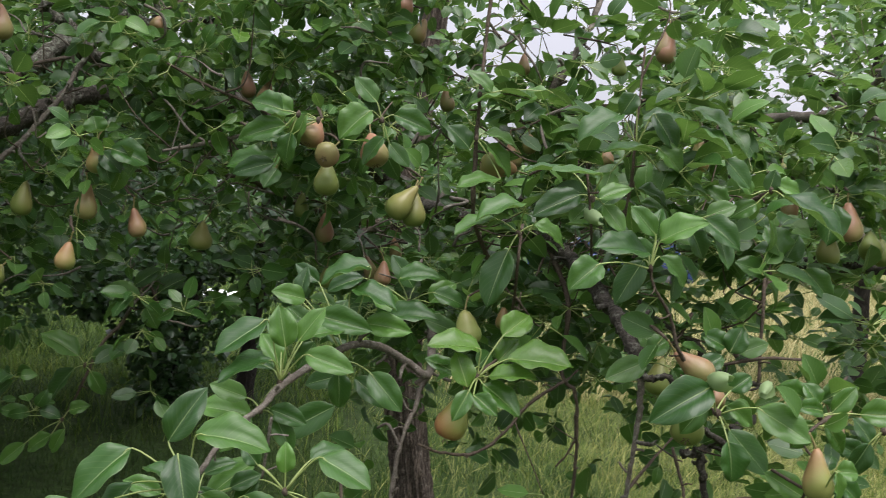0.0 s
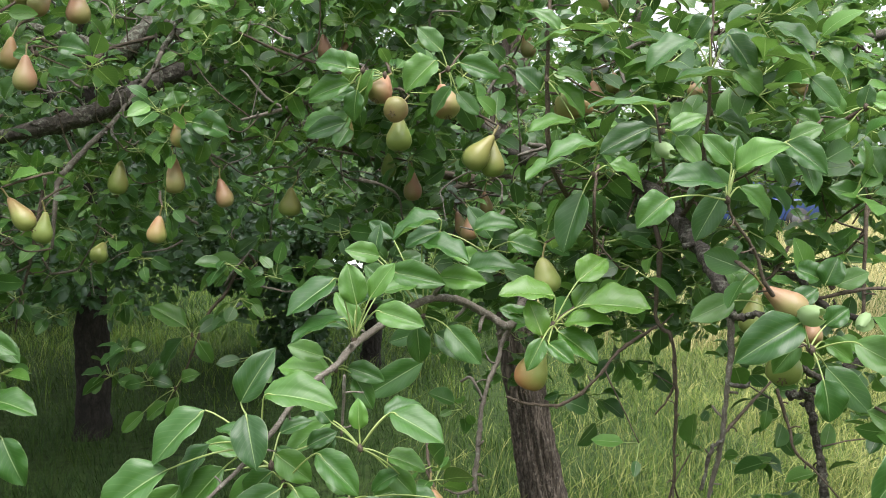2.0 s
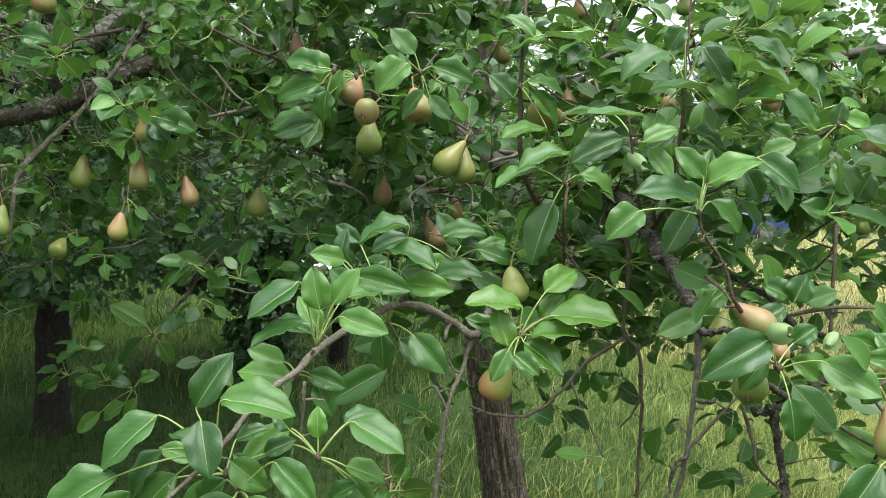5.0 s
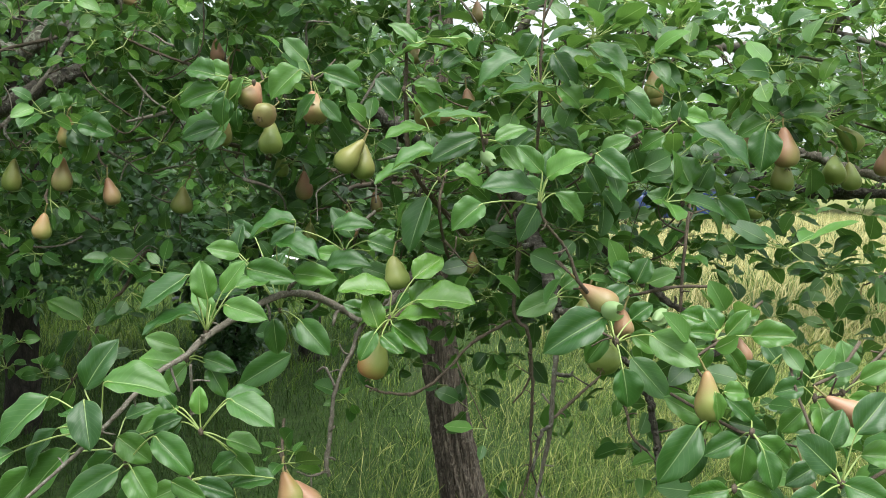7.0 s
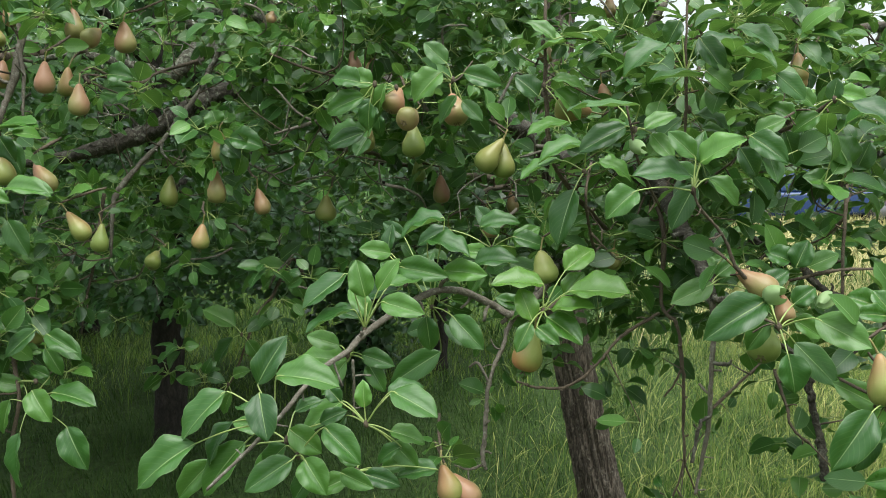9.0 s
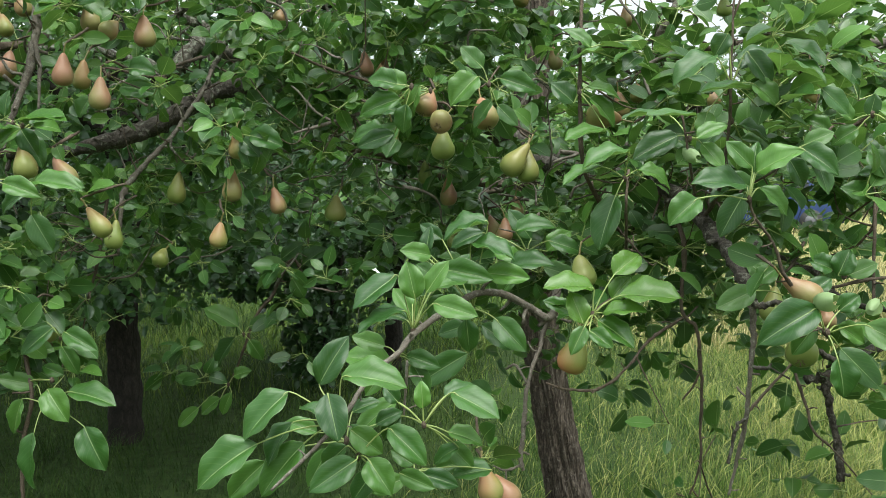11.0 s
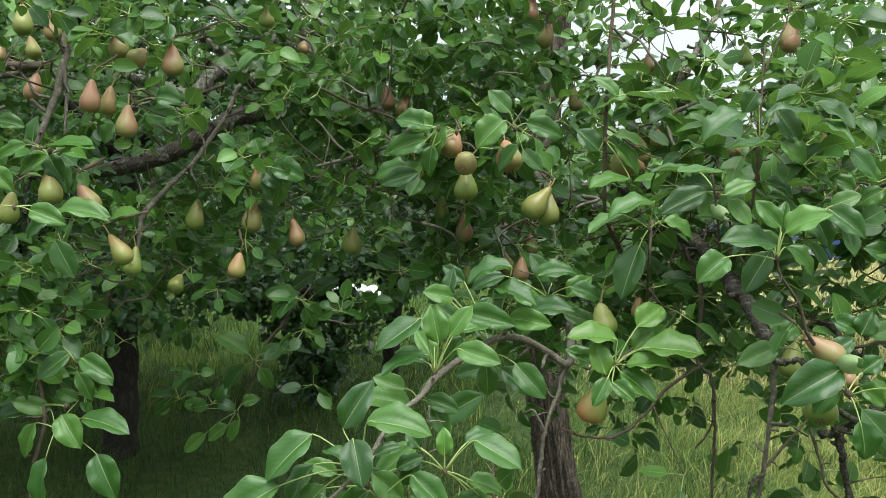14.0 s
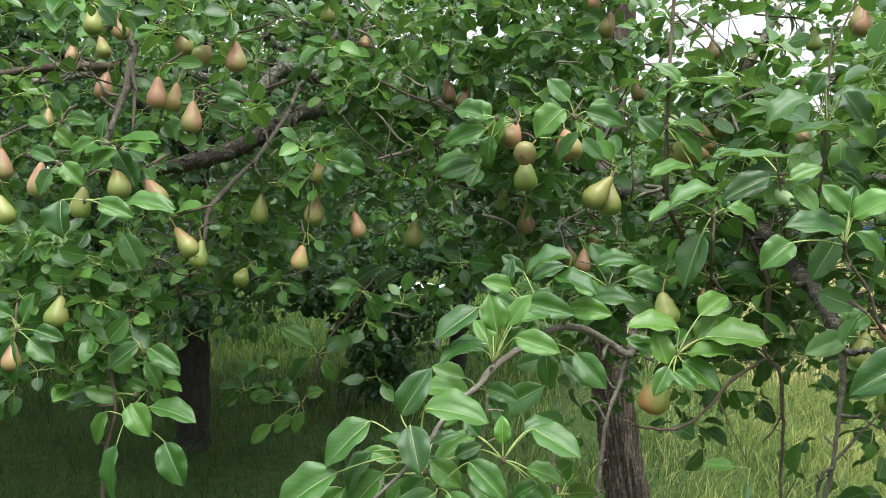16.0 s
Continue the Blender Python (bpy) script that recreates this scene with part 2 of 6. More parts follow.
def blade_material(name, a, b, c):
    m, n, l = material(name)
    ge = n.new("ShaderNodeNewGeometry")
    patch = noise_node(n, l, 2.1, 4.0)
    tone = math_node(n, l, "ADD", math_node(n, l, "MULTIPLY", ge.outputs["Random Per Island"], 0.6), math_node(n, l, "MULTIPLY", math_node(n, l, "SUBTRACT", patch, 0.32), 1.1), clamp=True)
    col = ramp_node(n, l, tone, ((0.0, a), (0.55, b), (1.0, c)))
    finish(n, l, col, 0.6, None, translucent=col, amount=0.3, spec=0.25)
    return m


GROUND = ground_material()
GRASS = blade_material("green_grass_blade", (0.012, 0.034, 0.006), (0.031, 0.072, 0.011), (0.088, 0.14, 0.024))
SEED = blade_material("grass_seed_head", (0.13, 0.185, 0.038), (0.24, 0.265, 0.072), (0.41, 0.385, 0.145))
DRY = blade_material("bleached_grass", (0.20, 0.20, 0.07), (0.40, 0.36, 0.16), (0.58, 0.50, 0.28))
STRAW = blade_material("dry_grass_straw", (0.048, 0.112, 0.013), (0.115, 0.185, 0.026), (0.26, 0.29, 0.070))


def plain(name, color, rough=0.5, metal=0.0, spec=0.5):
    m, n, l = material(name)
    f = noise_node(n, l, 6.0, 4.0)
    finish(n, l, mixrgb(n, l, math_node(n, l, "MULTIPLY", f, 0.35), color, tuple(c * 0.6 for c in color)), rough, f, 0.05, 0.002, spec=spec)
    return m


CAR_BLUE, FLEECE = plain("blue_car_paint", (0.010, 0.028, 0.095), 0.35, spec=0.4), plain("white_fleece", (0.78, 0.79, 0.8), 0.8)
GLASS_DARK, TYRE = plain("dark_car_glass", (0.03, 0.035, 0.04), 0.08), plain("black_tyre_rubber", (0.02, 0.02, 0.02), 0.8)
CHROME = plain("grey_wheel_metal", (0.10, 0.10, 0.105), 0.4)
LAMP_CLEAR = plain("pale_headlight_plastic", (0.6, 0.62, 0.64), 0.15)


# ---- building blocks ----
def link_mesh(name, verts, faces, mat, parent=None, label="", smooth=True, origin=None):
    """One mesh object from arrays, its origin at the given place."""
    me = bpy.data.meshes.new(name)
    o = Vector(origin) if origin is not None else Vector((0, 0, 0))
    me.from_pydata([(v[0] - o.x, v[1] - o.y, v[2] - o.z) for v in verts], [], faces)
    if smooth:
        me.polygons.foreach_set("use_smooth", [True] * len(me.polygons))
    me.materials.append(mat)
    ob = new(name, me)
    ob.location = o
    if parent is not None:
        ob.parent = parent
        ob.location = o - parent_origin(parent)
    if label:
        ob["label"] = label
    return ob


def parent_origin(ob):
    p = Vector((0, 0, 0))
    while ob is not None:
        p += ob.location
        ob = ob.parent
    return p


def part(name, bm, mat, parent, label="", smooth=True):
    me = bpy.data.meshes.new(name)
    bm.to_mesh(me)
    bm.free()
    if smooth:
        me.polygons.foreach_set("use_smooth", [True] * len(me.polygons))
    me.materials.append(mat)
    ob = new(name, me)
    ob.parent = parent
    if label:
        ob["label"] = label
    return ob


def smooth_path(points, per=6):
    """A Catmull-Rom line through points (x, y, z, radius)."""
    p = np.array(points, float)
    p = np.vstack([2 * p[0] - p[1], p, 2 * p[-1] - p[-2]])
    rows = []
    for i in range(1, len(p) - 2):
        for k in range(per):
            t = k / per
            rows.append(0.5 * (2 * p[i] + (p[i + 1] - p[i - 1]) * t + (2 * p[i - 1] - 5 * p[i] + 4 * p[i + 1] - p[i + 2]) * t**2
                               + (3 * p[i] - p[i - 1] - 3 * p[i + 1] + p[i + 2]) * t**3))
    rows.append(p[-2])
    return np.array(rows)


def tube(points, sides=8, per=6, rough=0.08, seed=0, knots=0.0):
    """Verts and faces of a tapered, uneven limb."""
    rng = np.random.default_rng(seed)
    rows = smooth_path(points, per)
    verts, faces = [], []
    up, lump, drift = Vector((0.3, 0.2, 0.93)), 0.0, np.zeros(3)
    n = len(rows)
    for i, (x, y, z, r) in enumerate(rows):
        a, b = rows[max(i - 1, 0)], rows[min(i + 1, n - 1)]
        t = (Vector(b[:3]) - Vector(a[:3])).normalized()
        s = t.cross(up)
        if s.length < 0.05:
            s = t.cross(Vector((1, 0, 0)))
        s.normalize()
        q = t.cross(s)
        lump = 0.8 * lump + 0.55 * rng.normal()
        drift = 0.7 * drift + 0.7 * rng.normal(0, 1, 3)
        wob = r * 0.4 * knots * 3.2 if 0 < i < n - 1 else 0.0
        x, y, z = x + drift[0] * wob, y + drift[1] * wob, z + drift[2] * wob
        swell = 1 + knots * 0.7 * lump if knots else 1.0
        for k in range(sides):
            ang = 2 * math.pi * k / sides
            d = s * math.cos(ang) + q * math.sin(ang)
            rr = max(r, 0.0004) * swell * (1 + rng.normal() * rough)
            verts.append((x + d.x * rr, y + d.y * rr, z + d.z * rr))
    for i in range(n - 1):
        for k in range(sides):
            a, b = i * sides + k, i * sides + (k + 1) % sides
            faces.append((a, b, b + sides, a + sides))
    faces.append(tuple(range(sides - 1, -1, -1)))
    faces.append(tuple(range((n - 1) * sides, n * sides)))
    return verts, faces


def ridged(points, sides, seed, depth):
    """A trunk whose bark stands in long uneven ridges."""
    rows = smooth_path(points, 30)
    verts, faces = [], []
    for i, (x, y, z, r) in enumerate(rows):
        for k in range(sides):
            a = 2 * math.pi * k / sides
            c, s_ = math.cos(a), math.sin(a)
            big = noise.noise(Vector((c * 1.3, s_ * 1.3, z * 1.2 + seed)))
            rid = abs(noise.noise(Vector((c * 5.5, s_ * 5.5, z * 3.2 + seed))))
            fine = abs(noise.noise(Vector((c * 13, s_ * 13, z * 14 + seed))))
            rr = r * (1 + 0.10 * big + depth * (0.35 - rid) + depth * 0.45 * (0.3 - fine))
            verts.append((x + c * rr, y + s_ * rr, z))
    for i in range(len(rows) - 1):
        for k in range(sides):
            a, b = i * sides + k, i * sides + (k + 1) % sides
            faces.append((a, b, b + sides, a + sides))
    return verts, faces


def merge(pieces):
    verts, faces = [], []
    for v, f in pieces:
        k = len(verts)
        verts += v
        faces += [tuple(i + k for i in q) for q in f]
    return verts, faces


def blade_template(stations, across):
    """Leaf outline: rows of (u, s), the half width at s, and the faces."""
    s = np.linspace(0, 1, stations) ** 0.9
    half = np.interp(s, (0, 0.04, 0.1, 0.2, 0.32, 0.45, 0.6, 0.72, 0.82, 0.9, 0.95, 1.0), (0.03, 0.27, 0.54, 0.82, 0.97, 1.0, 0.94, 0.82, 0.64, 0.41, 0.21, 0.01))
    u = np.linspace(-1, 1, across)
    us, ss = np.tile(u, stations), np.repeat(s, across)
    faces = [(i * across + k, i * across + k + 1, (i + 1) * across + k + 1, (i + 1) * across + k) for i in range(stations - 1) for k in range(across - 1)]
    return us, ss, np.repeat(half, across), np.array(faces)


HIGH, LOW, TINY, SPECK = blade_template(15, 7), blade_template(9, 3), blade_template(5, 3), blade_template(3, 3)


def blades(tpl, base, way, normal, length, width, fold, curl, wave, twist=None):
    """Verts (N, T, 3) of N leaves; all arguments are arrays of N rows."""
    us, ss, half, faces = tpl
    way = way / np.linalg.norm(way, axis=1, keepdims=True)
    side = np.cross(way, normal)
    side /= np.linalg.norm(side, axis=1, keepdims=True) + 1e-9
    nrm = np.cross(side, way)
    L, Wd = length[:, None], width[:, None] * 0.5
    across = us[None] * half[None] * Wd
    au = np.abs(us)[None]
    lift = fold[:, None] * (1.15 * au - 0.6 * au**3) * half[None] * Wd - curl[:, None] * ss[None] ** 2 * L
    lift = lift + wave[:, None] * np.sin(ss[None] * 15.0 + us[None] * 1.7 + L * 400) * au**2 * Wd * 0.15
    along = (ss[None] - 0.5 * curl[:, None] ** 2 * ss[None] ** 3) * L
    return base[:, None] + along[..., None] * way[:, None] + across[..., None] * side[:, None] + lift[..., None] * nrm[:, None]


def joined_leaves(name, parent, mat, tpl, base, way, normal, length, width, fold, curl, wave, stalk=None, label=""):
    """ONE mesh of many leaves, each with a thin stalk from its twig."""
    v = blades(tpl, base, way, normal, length, width, fold, curl, wave)
    us, ss, half, faces = tpl
    n, t = v.shape[:2]
    verts = v.reshape(-1, 3)
    quads = (faces[None] + (np.arange(n) * t)[:, None, None]).reshape(-1, 4)
    uv_one = np.stack([0.5 + 0.5 * us, ss], 1)
    uvs = np.tile(uv_one, (n, 1))
    mats = np.zeros(len(quads), np.int32)
    if stalk is not None:
        a, d = stalk, base - stalk
        s = np.cross(d, np.array([0.2, 1.0, 0.1]))
        s /= np.linalg.norm(s, axis=1, keepdims=True) + 1e-9
        q = np.cross(d, s)
        q /= np.linalg.norm(q, axis=1, keepdims=True) + 1e-9
        r = 0.0010
        ring = np.stack([s * r, (-0.5 * s + 0.87 * q) * r, (-0.5 * s - 0.87 * q) * r], 1)
        pv = np.concatenate([a[:, None] + ring * 1.2, base[:, None] + ring], 1).reshape(-1, 3)
        pf = np.array([(0, 1, 4, 3), (1, 2, 5, 4), (2, 0, 3, 5)])
        k = len(verts)
        verts = np.vstack([verts, pv])
        pq = (pf[None] + (np.arange(n) * 6)[:, None, None]).reshape(-1, 4) + k
        quads = np.vstack([quads, pq])
        uvs = np.vstack([uvs, np.full((len(pv), 2), 0.5)])
        mats = np.concatenate([mats, np.ones(len(pq), np.int32)])
    me = bpy.data.meshes.new(name)
    me.vertices.add(len(verts))
    me.vertices.foreach_set("co", verts.astype(np.float32).ravel())
    me.loops.add(quads.size)
    me.loops.foreach_set("vertex_index", quads.astype(np.int32).ravel())
    me.polygons.add(len(quads))
    me.polygons.foreach_set("loop_start", np.arange(0, quads.size, 4, dtype=np.int32))
    me.polygons.foreach_set("use_smooth", np.ones(len(quads), bool))
    me.polygons.foreach_set("material_index", mats)
    layer = me.uv_layers.new(name="UVMap")
    layer.data.foreach_set("uv", uvs[quads.ravel()].astype(np.float32).ravel())
    me.materials.append(mat)
    me.materials.append(STEM)
    me.update()
    me.validate()
    ob = new(name, me)
    if parent is not None:
        ob.parent = parent
        ob.location = -parent_origin(parent)
    tagged(ob, label, kind="stuff")
    return ob


def leaf_sprays(rng, centres, size, per=(4, 8), open_to=(0, -0.5, 0.75), spread=1.0, hang=(-0.15, 0.75)):
    """Whorls of leaves round spur tips: base, way, normal and sizes of each leaf."""
    counts = rng.integers(per[0], per[1], len(centres))
    c = np.repeat(centres, counts, 0)
    n = len(c)
    az, el = rng.uniform(0, 2 * math.pi, n), rng.normal(0.15, 0.5, n)
    way = np.stack([np.cos(az) * np.cos(el), np.sin(az) * np.cos(el), np.sin(el)], 1)
    stalk_len = rng.uniform(0.25, 0.7, n) * size
    base = c + way * stalk_len[:, None]
    droop = way + np.array([0, 0, -1.0]) * rng.uniform(*hang, n)[:, None]
    droop /= np.linalg.norm(droop, axis=1, keepdims=True)
    normal = np.array(open_to) + rng.normal(0, 0.6, (n, 3)) * spread
    length = size * rng.uniform(0.55, 1.25, n)
    width = length * rng.uniform(0.54, 0.76, n)
    fold, curl, wave = rng.uniform(0.2, 1.05, n), rng.uniform(-0.05, 0.5, n), rng.uniform(0.05, 0.5, n)
    return c, base, droop, normal, length, width, fold, curl, wave


def leaf(parent, node, base, tip, width, roll, mat=None, curl=0.12, fold=0.3):
    """ONE leaf of its own: the stalk springs from node, the blade runs from base to tip. roll: the turn of its face about the midrib."""
    mat = mat or LEAF
    node, base, tip = (np.array(p, float) for p in (node, base, tip))
    way = tip - base
    length = np.linalg.norm(way)
    way /= length
    face = np.array([0.0, -1.0, 0.12])
    face = face - way * (face @ way)
    face /= np.linalg.norm(face)
    other = np.cross(way, face)
    turn = roll + 17.0 * other[2]
    width = width * max(math.cos(radians(roll)), 0.5) / max(math.cos(radians(turn)), 0.45)
    a = radians(turn)
    normal = face * math.cos(a) + other * math.sin(a)
    k = abs(math.sin(base[0] * 91 + base[2] * 37))
    v = blades(HIGH, (base + way * 0)[None], (way + normal * curl * 0.6)[None], normal[None], np.array([length * 1.04]), np.array([width * 0.95]),
               np.array([fold * (1.3 + 2.0 * k)]), np.array([curl + 0.22 * (k - 0.4)]), np.array([0.35 + 0.5 * k]))[0]
    us, ss, half, faces = HIGH
    mid = node + (base - node) * 0.5 + np.array([0, 0, 0.06]) * np.linalg.norm(base - node)
    pv, pf = tube([(*node, 0.0014), (*mid, 0.0011), (*base, 0.0010), (*(base + way * length * 0.2), 0.0006)], 5, 3, 0.0)
    o = Vector(base)
    verts = [Vector(q) - o for q in v] + [Vector(q) - o for q in pv]
    me = bpy.data.meshes.new("leaf")
    me.from_pydata(verts, [], [tuple(q) for q in faces] + [tuple(i + len(v) for i in q) for q in pf])
    me.polygons.foreach_set("use_smooth", [True] * len(me.polygons))
    me.polygons.foreach_set("material_index", [0] * len(faces) + [1] * len(pf))
    layer = me.uv_layers.new(name="UVMap")
    uv = [(0.5 + 0.5 * a_, b_) for a_, b_ in zip(us, ss)] + [(0.5, 0.5)] * len(pv)
    layer.data.foreach_set("uv", np.array([uv[lp.vertex_index] for lp in me.loops], np.float32).ravel())
    me.materials.append(mat)
    me.materials.append(STEM)
    ob = new("leaf", me)
    ob.parent = parent
    ob.location = o - parent_origin(parent)
    return ob


def rosette(parent, node, leaves, mat=None):
    """A spur tip with its whorl of leaves: rows of base, tip (six numbers), width, roll."""
    for row in leaves:
        leaf(parent, node, row[:3], row[3:6], row[6], row[7], mat, 0.10 + 0.02 * (len(leaves) % 5))
    b = Vector(node)
    bm = bmesh.new()
    bmesh.ops.create_icosphere(bm, subdivisions=1, radius=0.0045)
    for v in bm.verts:
        v.co *= 1 + 0.35 * noise.noise(v.co * 900 + b * 50)
        v.co.z *= 1.5
    part("bud", bm, BARK_TWIG, parent).location = b - parent_origin(parent)


def rolled_leaf(parent, place, radius, length, ax, ay, az):
    """ONE pale leaf that has rolled up on itself: a spiral shell, open on one side and narrowing to its ends."""
    rows, cols = 12, 22
    verts = []
    for i in range(rows + 1):
        s = i / rows
        for k in range(cols + 1):
            a = 0.4 + 5.6 * k / cols
            r = radius * (0.55 + 0.45 * k / cols) * (0.25 + 0.75 * math.sin(math.pi * (0.12 + 0.8 * s)))
            verts.append((r * math.cos(a), (s - 0.5) * length + 0.1 * radius * math.sin(3 * a), r * math.sin(a)))
    faces = [(i * (cols + 1) + k, i * (cols + 1) + k + 1, (i + 1) * (cols + 1) + k + 1, (i + 1) * (cols + 1) + k) for i in range(rows) for k in range(cols)]
    ob = link_mesh("rolled_leaf", verts, faces, LEAF_PALE, parent, "pale leaf rolled up on itself")
    ob.location = Vector(place) - parent_origin(parent)
    ob.rotation_euler = (radians(ax), radians(ay), radians(az))
    return ob


PEAR_MESH = {}


def pear_profile(neck):
    """Radius along the fruit, from calyx to stalk, for length 1 and width 1."""
    t = np.linspace(0, 1, 17)
    r = np.interp(t, (0, 0.04, 0.1, 0.2, 0.33, 0.45, 0.55, 0.66, 0.78, 0.88, 0.95, 1.0),
                  (0.1, 0.27, 0.385, 0.475, 0.5, 0.47, 0.405, 0.20 + neck * 0.60, 0.145 + neck * 0.52, 0.105 + neck * 0.42, 0.065 + neck * 0.36, 0.085))
    r[1:-1] = 0.22 * r[:-2] + 0.56 * r[1:-1] + 0.22 * r[2:]
    r[0], r[-1] = 0.06, 0.07
    return r


def pear_meshes(kind, neck):
    key = (kind, neck)
    if key in PEAR_MESH:
        return PEAR_MESH[key]
    r, seg = pear_profile(neck), 20
    verts, faces = [], []
    for i, rad in enumerate(r):
        z = i / (len(r) - 1)
        dent = 0.03 if i == 0 else 0.0
        for k in range(seg):
            a = 2 * math.pi * k / seg
            w = rad * (1 + 0.035 * math.sin(2 * a + neck * 30 + z * 3) + 0.02 * math.sin(5 * a + z * 6))
            verts.append((w * math.cos(a) + 0.03 * z * z, w * math.sin(a), -0.36 + z + dent))
    for i in range(len(r) - 1):
        for k in range(seg):
            a, b = i * seg + k, i * seg + (k + 1) % seg
            faces.append((a, b, b + seg, a + seg))
    faces += [tuple(range(seg - 1, -1, -1)), tuple(range((len(r) - 1) * seg, len(r) * seg))]
    PEAR_MESH[key] = (verts, faces)
    return PEAR_MESH[key]


LABELS = {
    "green": "green unripe pear hanging by its stalk from a twig",
    "blush": "green pear with a reddish blush hanging among leaves",
    "cheek": "green pear with a rosy cheek below hanging from a spur",
    "russet": "russet-red pear with fine specks hanging from a twig",
}
PEARS, PEAR_TOPS = [], []


def pear(place, length, width, lean, away, kind="blush", neck=0.24, spin=0.0, stalk=0.02, label=""):
    """ONE pear: place is the middle of its bulb; lean turns the stalk to the right, away turns it from the lane (degrees)."""
    m = pose(*place, away * -1.0, lean, 0) @ pose(0, 0, 0, 0, 0, spin)
    top = tagged(new("pear"), label or LABELS[kind], "pear", "pears on the pear tree")
    top.matrix_basis = m
    v, f = pear_meshes(kind, neck)
    flesh = link_mesh("flesh", [(x * width, y * width, z * length) for x, y, z in v], f, PEAR_SKIN[kind], top, LABELS[kind].split(" hanging")[0])
    flesh.location = (0, 0, 0)
    zt = 0.64 * length
    bend = 0.006 * math.sin(place[0] * 70)
    sv, sf = tube([(0.03 * width, 0, zt - 0.004, 0.0022), (0.03 * width + bend * 0.4, bend, zt + stalk * 0.5, 0.0014), (bend, bend * 2, zt + stalk, 0.0020)], 6, 3, 0.05)
    st = link_mesh("stalk", sv, sf, FRUIT_STEM, top)
    st.location = (0, 0, 0)
    bm = bmesh.new()
    for k in range(5):
        a = 2 * math.pi * k / 5
        q = [bm.verts.new((math.cos(a + s) * r * width, math.sin(a + s) * r * width, -0.345 * length - h)) for s, r, h in ((-0.5, 0.045, 0), (0.5, 0.045, 0), (0.12, 0.15, 0.004), (-0.12, 0.15, 0.004))]
        bm.faces.new(q)
        tip = bm.verts.new((math.cos(a) * 0.07 * width, math.sin(a) * 0.07 * width, -0.345 * length - 0.006))
        bm.faces.new((q[2], q[3], tip))
    part("calyx", bm, CALYX, top, "dry brown calyx", False)
    PEARS.append((place, width))
    PEAR_TOPS.append(m @ Vector((bend, bend * 2, zt + stalk)))
    return top


def stubs(points, seed):
    """Short knobbly fruit spurs and broken stubs standing off a branch."""
    r = np.random.default_rng(seed + 900)
    rows, pieces, gone = smooth_path(points, 6), [], 0.0
    for a, b in zip(rows[:-1], rows[1:]):
        gone += np.linalg.norm(b[:3] - a[:3])
        if gone < 0.03 or a[3] > 0.03:
            continue
        gone = -r.uniform(0.0, 0.05)
        t = (b[:3] - a[:3]) / (np.linalg.norm(b[:3] - a[:3]) + 1e-9)
        out = r.normal(0, 1, 3)
        out = out - t * (out @ t) * 0.8
        out /= np.linalg.norm(out)
        size, rad = r.uniform(0.008, 0.026) + a[3], min(max(a[3] * 0.55, 0.0014), 0.0045)
        p1 = a[:3] + out * size * 0.55
        p2 = p1 + (out + r.normal(0, 0.45, 3)) * size * 0.5
        pieces.append(tube([(*a[:3], rad), (*p1, rad * r.uniform(0.7, 1.0)), (*p2, rad * r.uniform(0.6, 1.1))], 6, 3, 0.18, int(r.integers(1e6)), 0.1))
    return pieces


def branch(parent, name, points, mat, sides=8, knots=0.12, seed=1, label=""):
    """ONE branch of a tree: rows of x, y, z, radius from its foot to its end."""
    v, f = ridged(points, 110, seed, 0.42) if name == "trunk" else merge([tube(points, sides + 2, 12 if sides > 6 else 8, 0.11, seed, knots), *stubs(points, seed)])
    SKELETON.extend([tuple(r) for r in smooth_path(points, 5)])
    return link_mesh(name, v, f, mat, parent, label, origin=points[0][:3])


SKELETON = []


# ---- the pear tree by the lane: trunk ----
TREE = tagged(new("pear_tree"), "old pear tree with rough bark, laden with ripening pears", "tree", "orchard trees")
TREE.location = (0.05, 4.08, 0)
branch(TREE, "trunk", [(0.13, 4.10, -0.1, 0.12), (0.10, 4.08, 0.1, 0.098), (0.03, 4.06, 0.45, 0.084), (-0.05, 4.05, 0.9, 0.078), (-0.09, 4.03, 1.3, 0.076), (-0.12, 4.0, 1.7, 0.07),
                      (-0.10, 3.98, 2.1, 0.064), (-0.05, 3.95, 2.6, 0.052), (0.0, 3.9, 3.2, 0.04), (0.05, 3.9, 3.9, 0.015)], BARK, 18, 0.05, 2, "leaning trunk with rough furrowed brown bark")


# ---- the pear tree by the lane: branches ----
branch(TREE, "limb", [(-0.129, 3.900, 1.797, 0.0472), (-0.359, 3.300, 1.932, 0.0334), (-0.577, 2.800, 1.975, 0.0255), (-0.746, 2.550, 1.951, 0.0242), (-0.881, 2.350, 1.914, 0.0231), (-0.972, 2.120, 1.816, 0.0211), (-1.049, 2.000, 1.773, 0.0180), (-1.210, 1.950, 1.739, 0.0106), (-1.419, 1.900, 1.776, 0.0070)], BARK_LIMB, 10, 0.08, 2, "dark thick limb with rough bark")
branch(TREE, "limb", [(-0.761, 2.600, 1.956, 0.0180), (-0.885, 2.400, 2.018, 0.0196), (-0.949, 2.350, 2.039, 0.0222), (-1.011, 2.300, 1.968, 0.0198), (-1.122, 2.250, 1.996, 0.0125), (-1.215, 2.200, 2.016, 0.0094), (-1.393, 2.150, 1.992, 0.0083), (-1.613, 2.100, 1.960, 0.0072)], BARK_LICHEN, 10, 0.10, 3, "grey limb spotted with lichen")
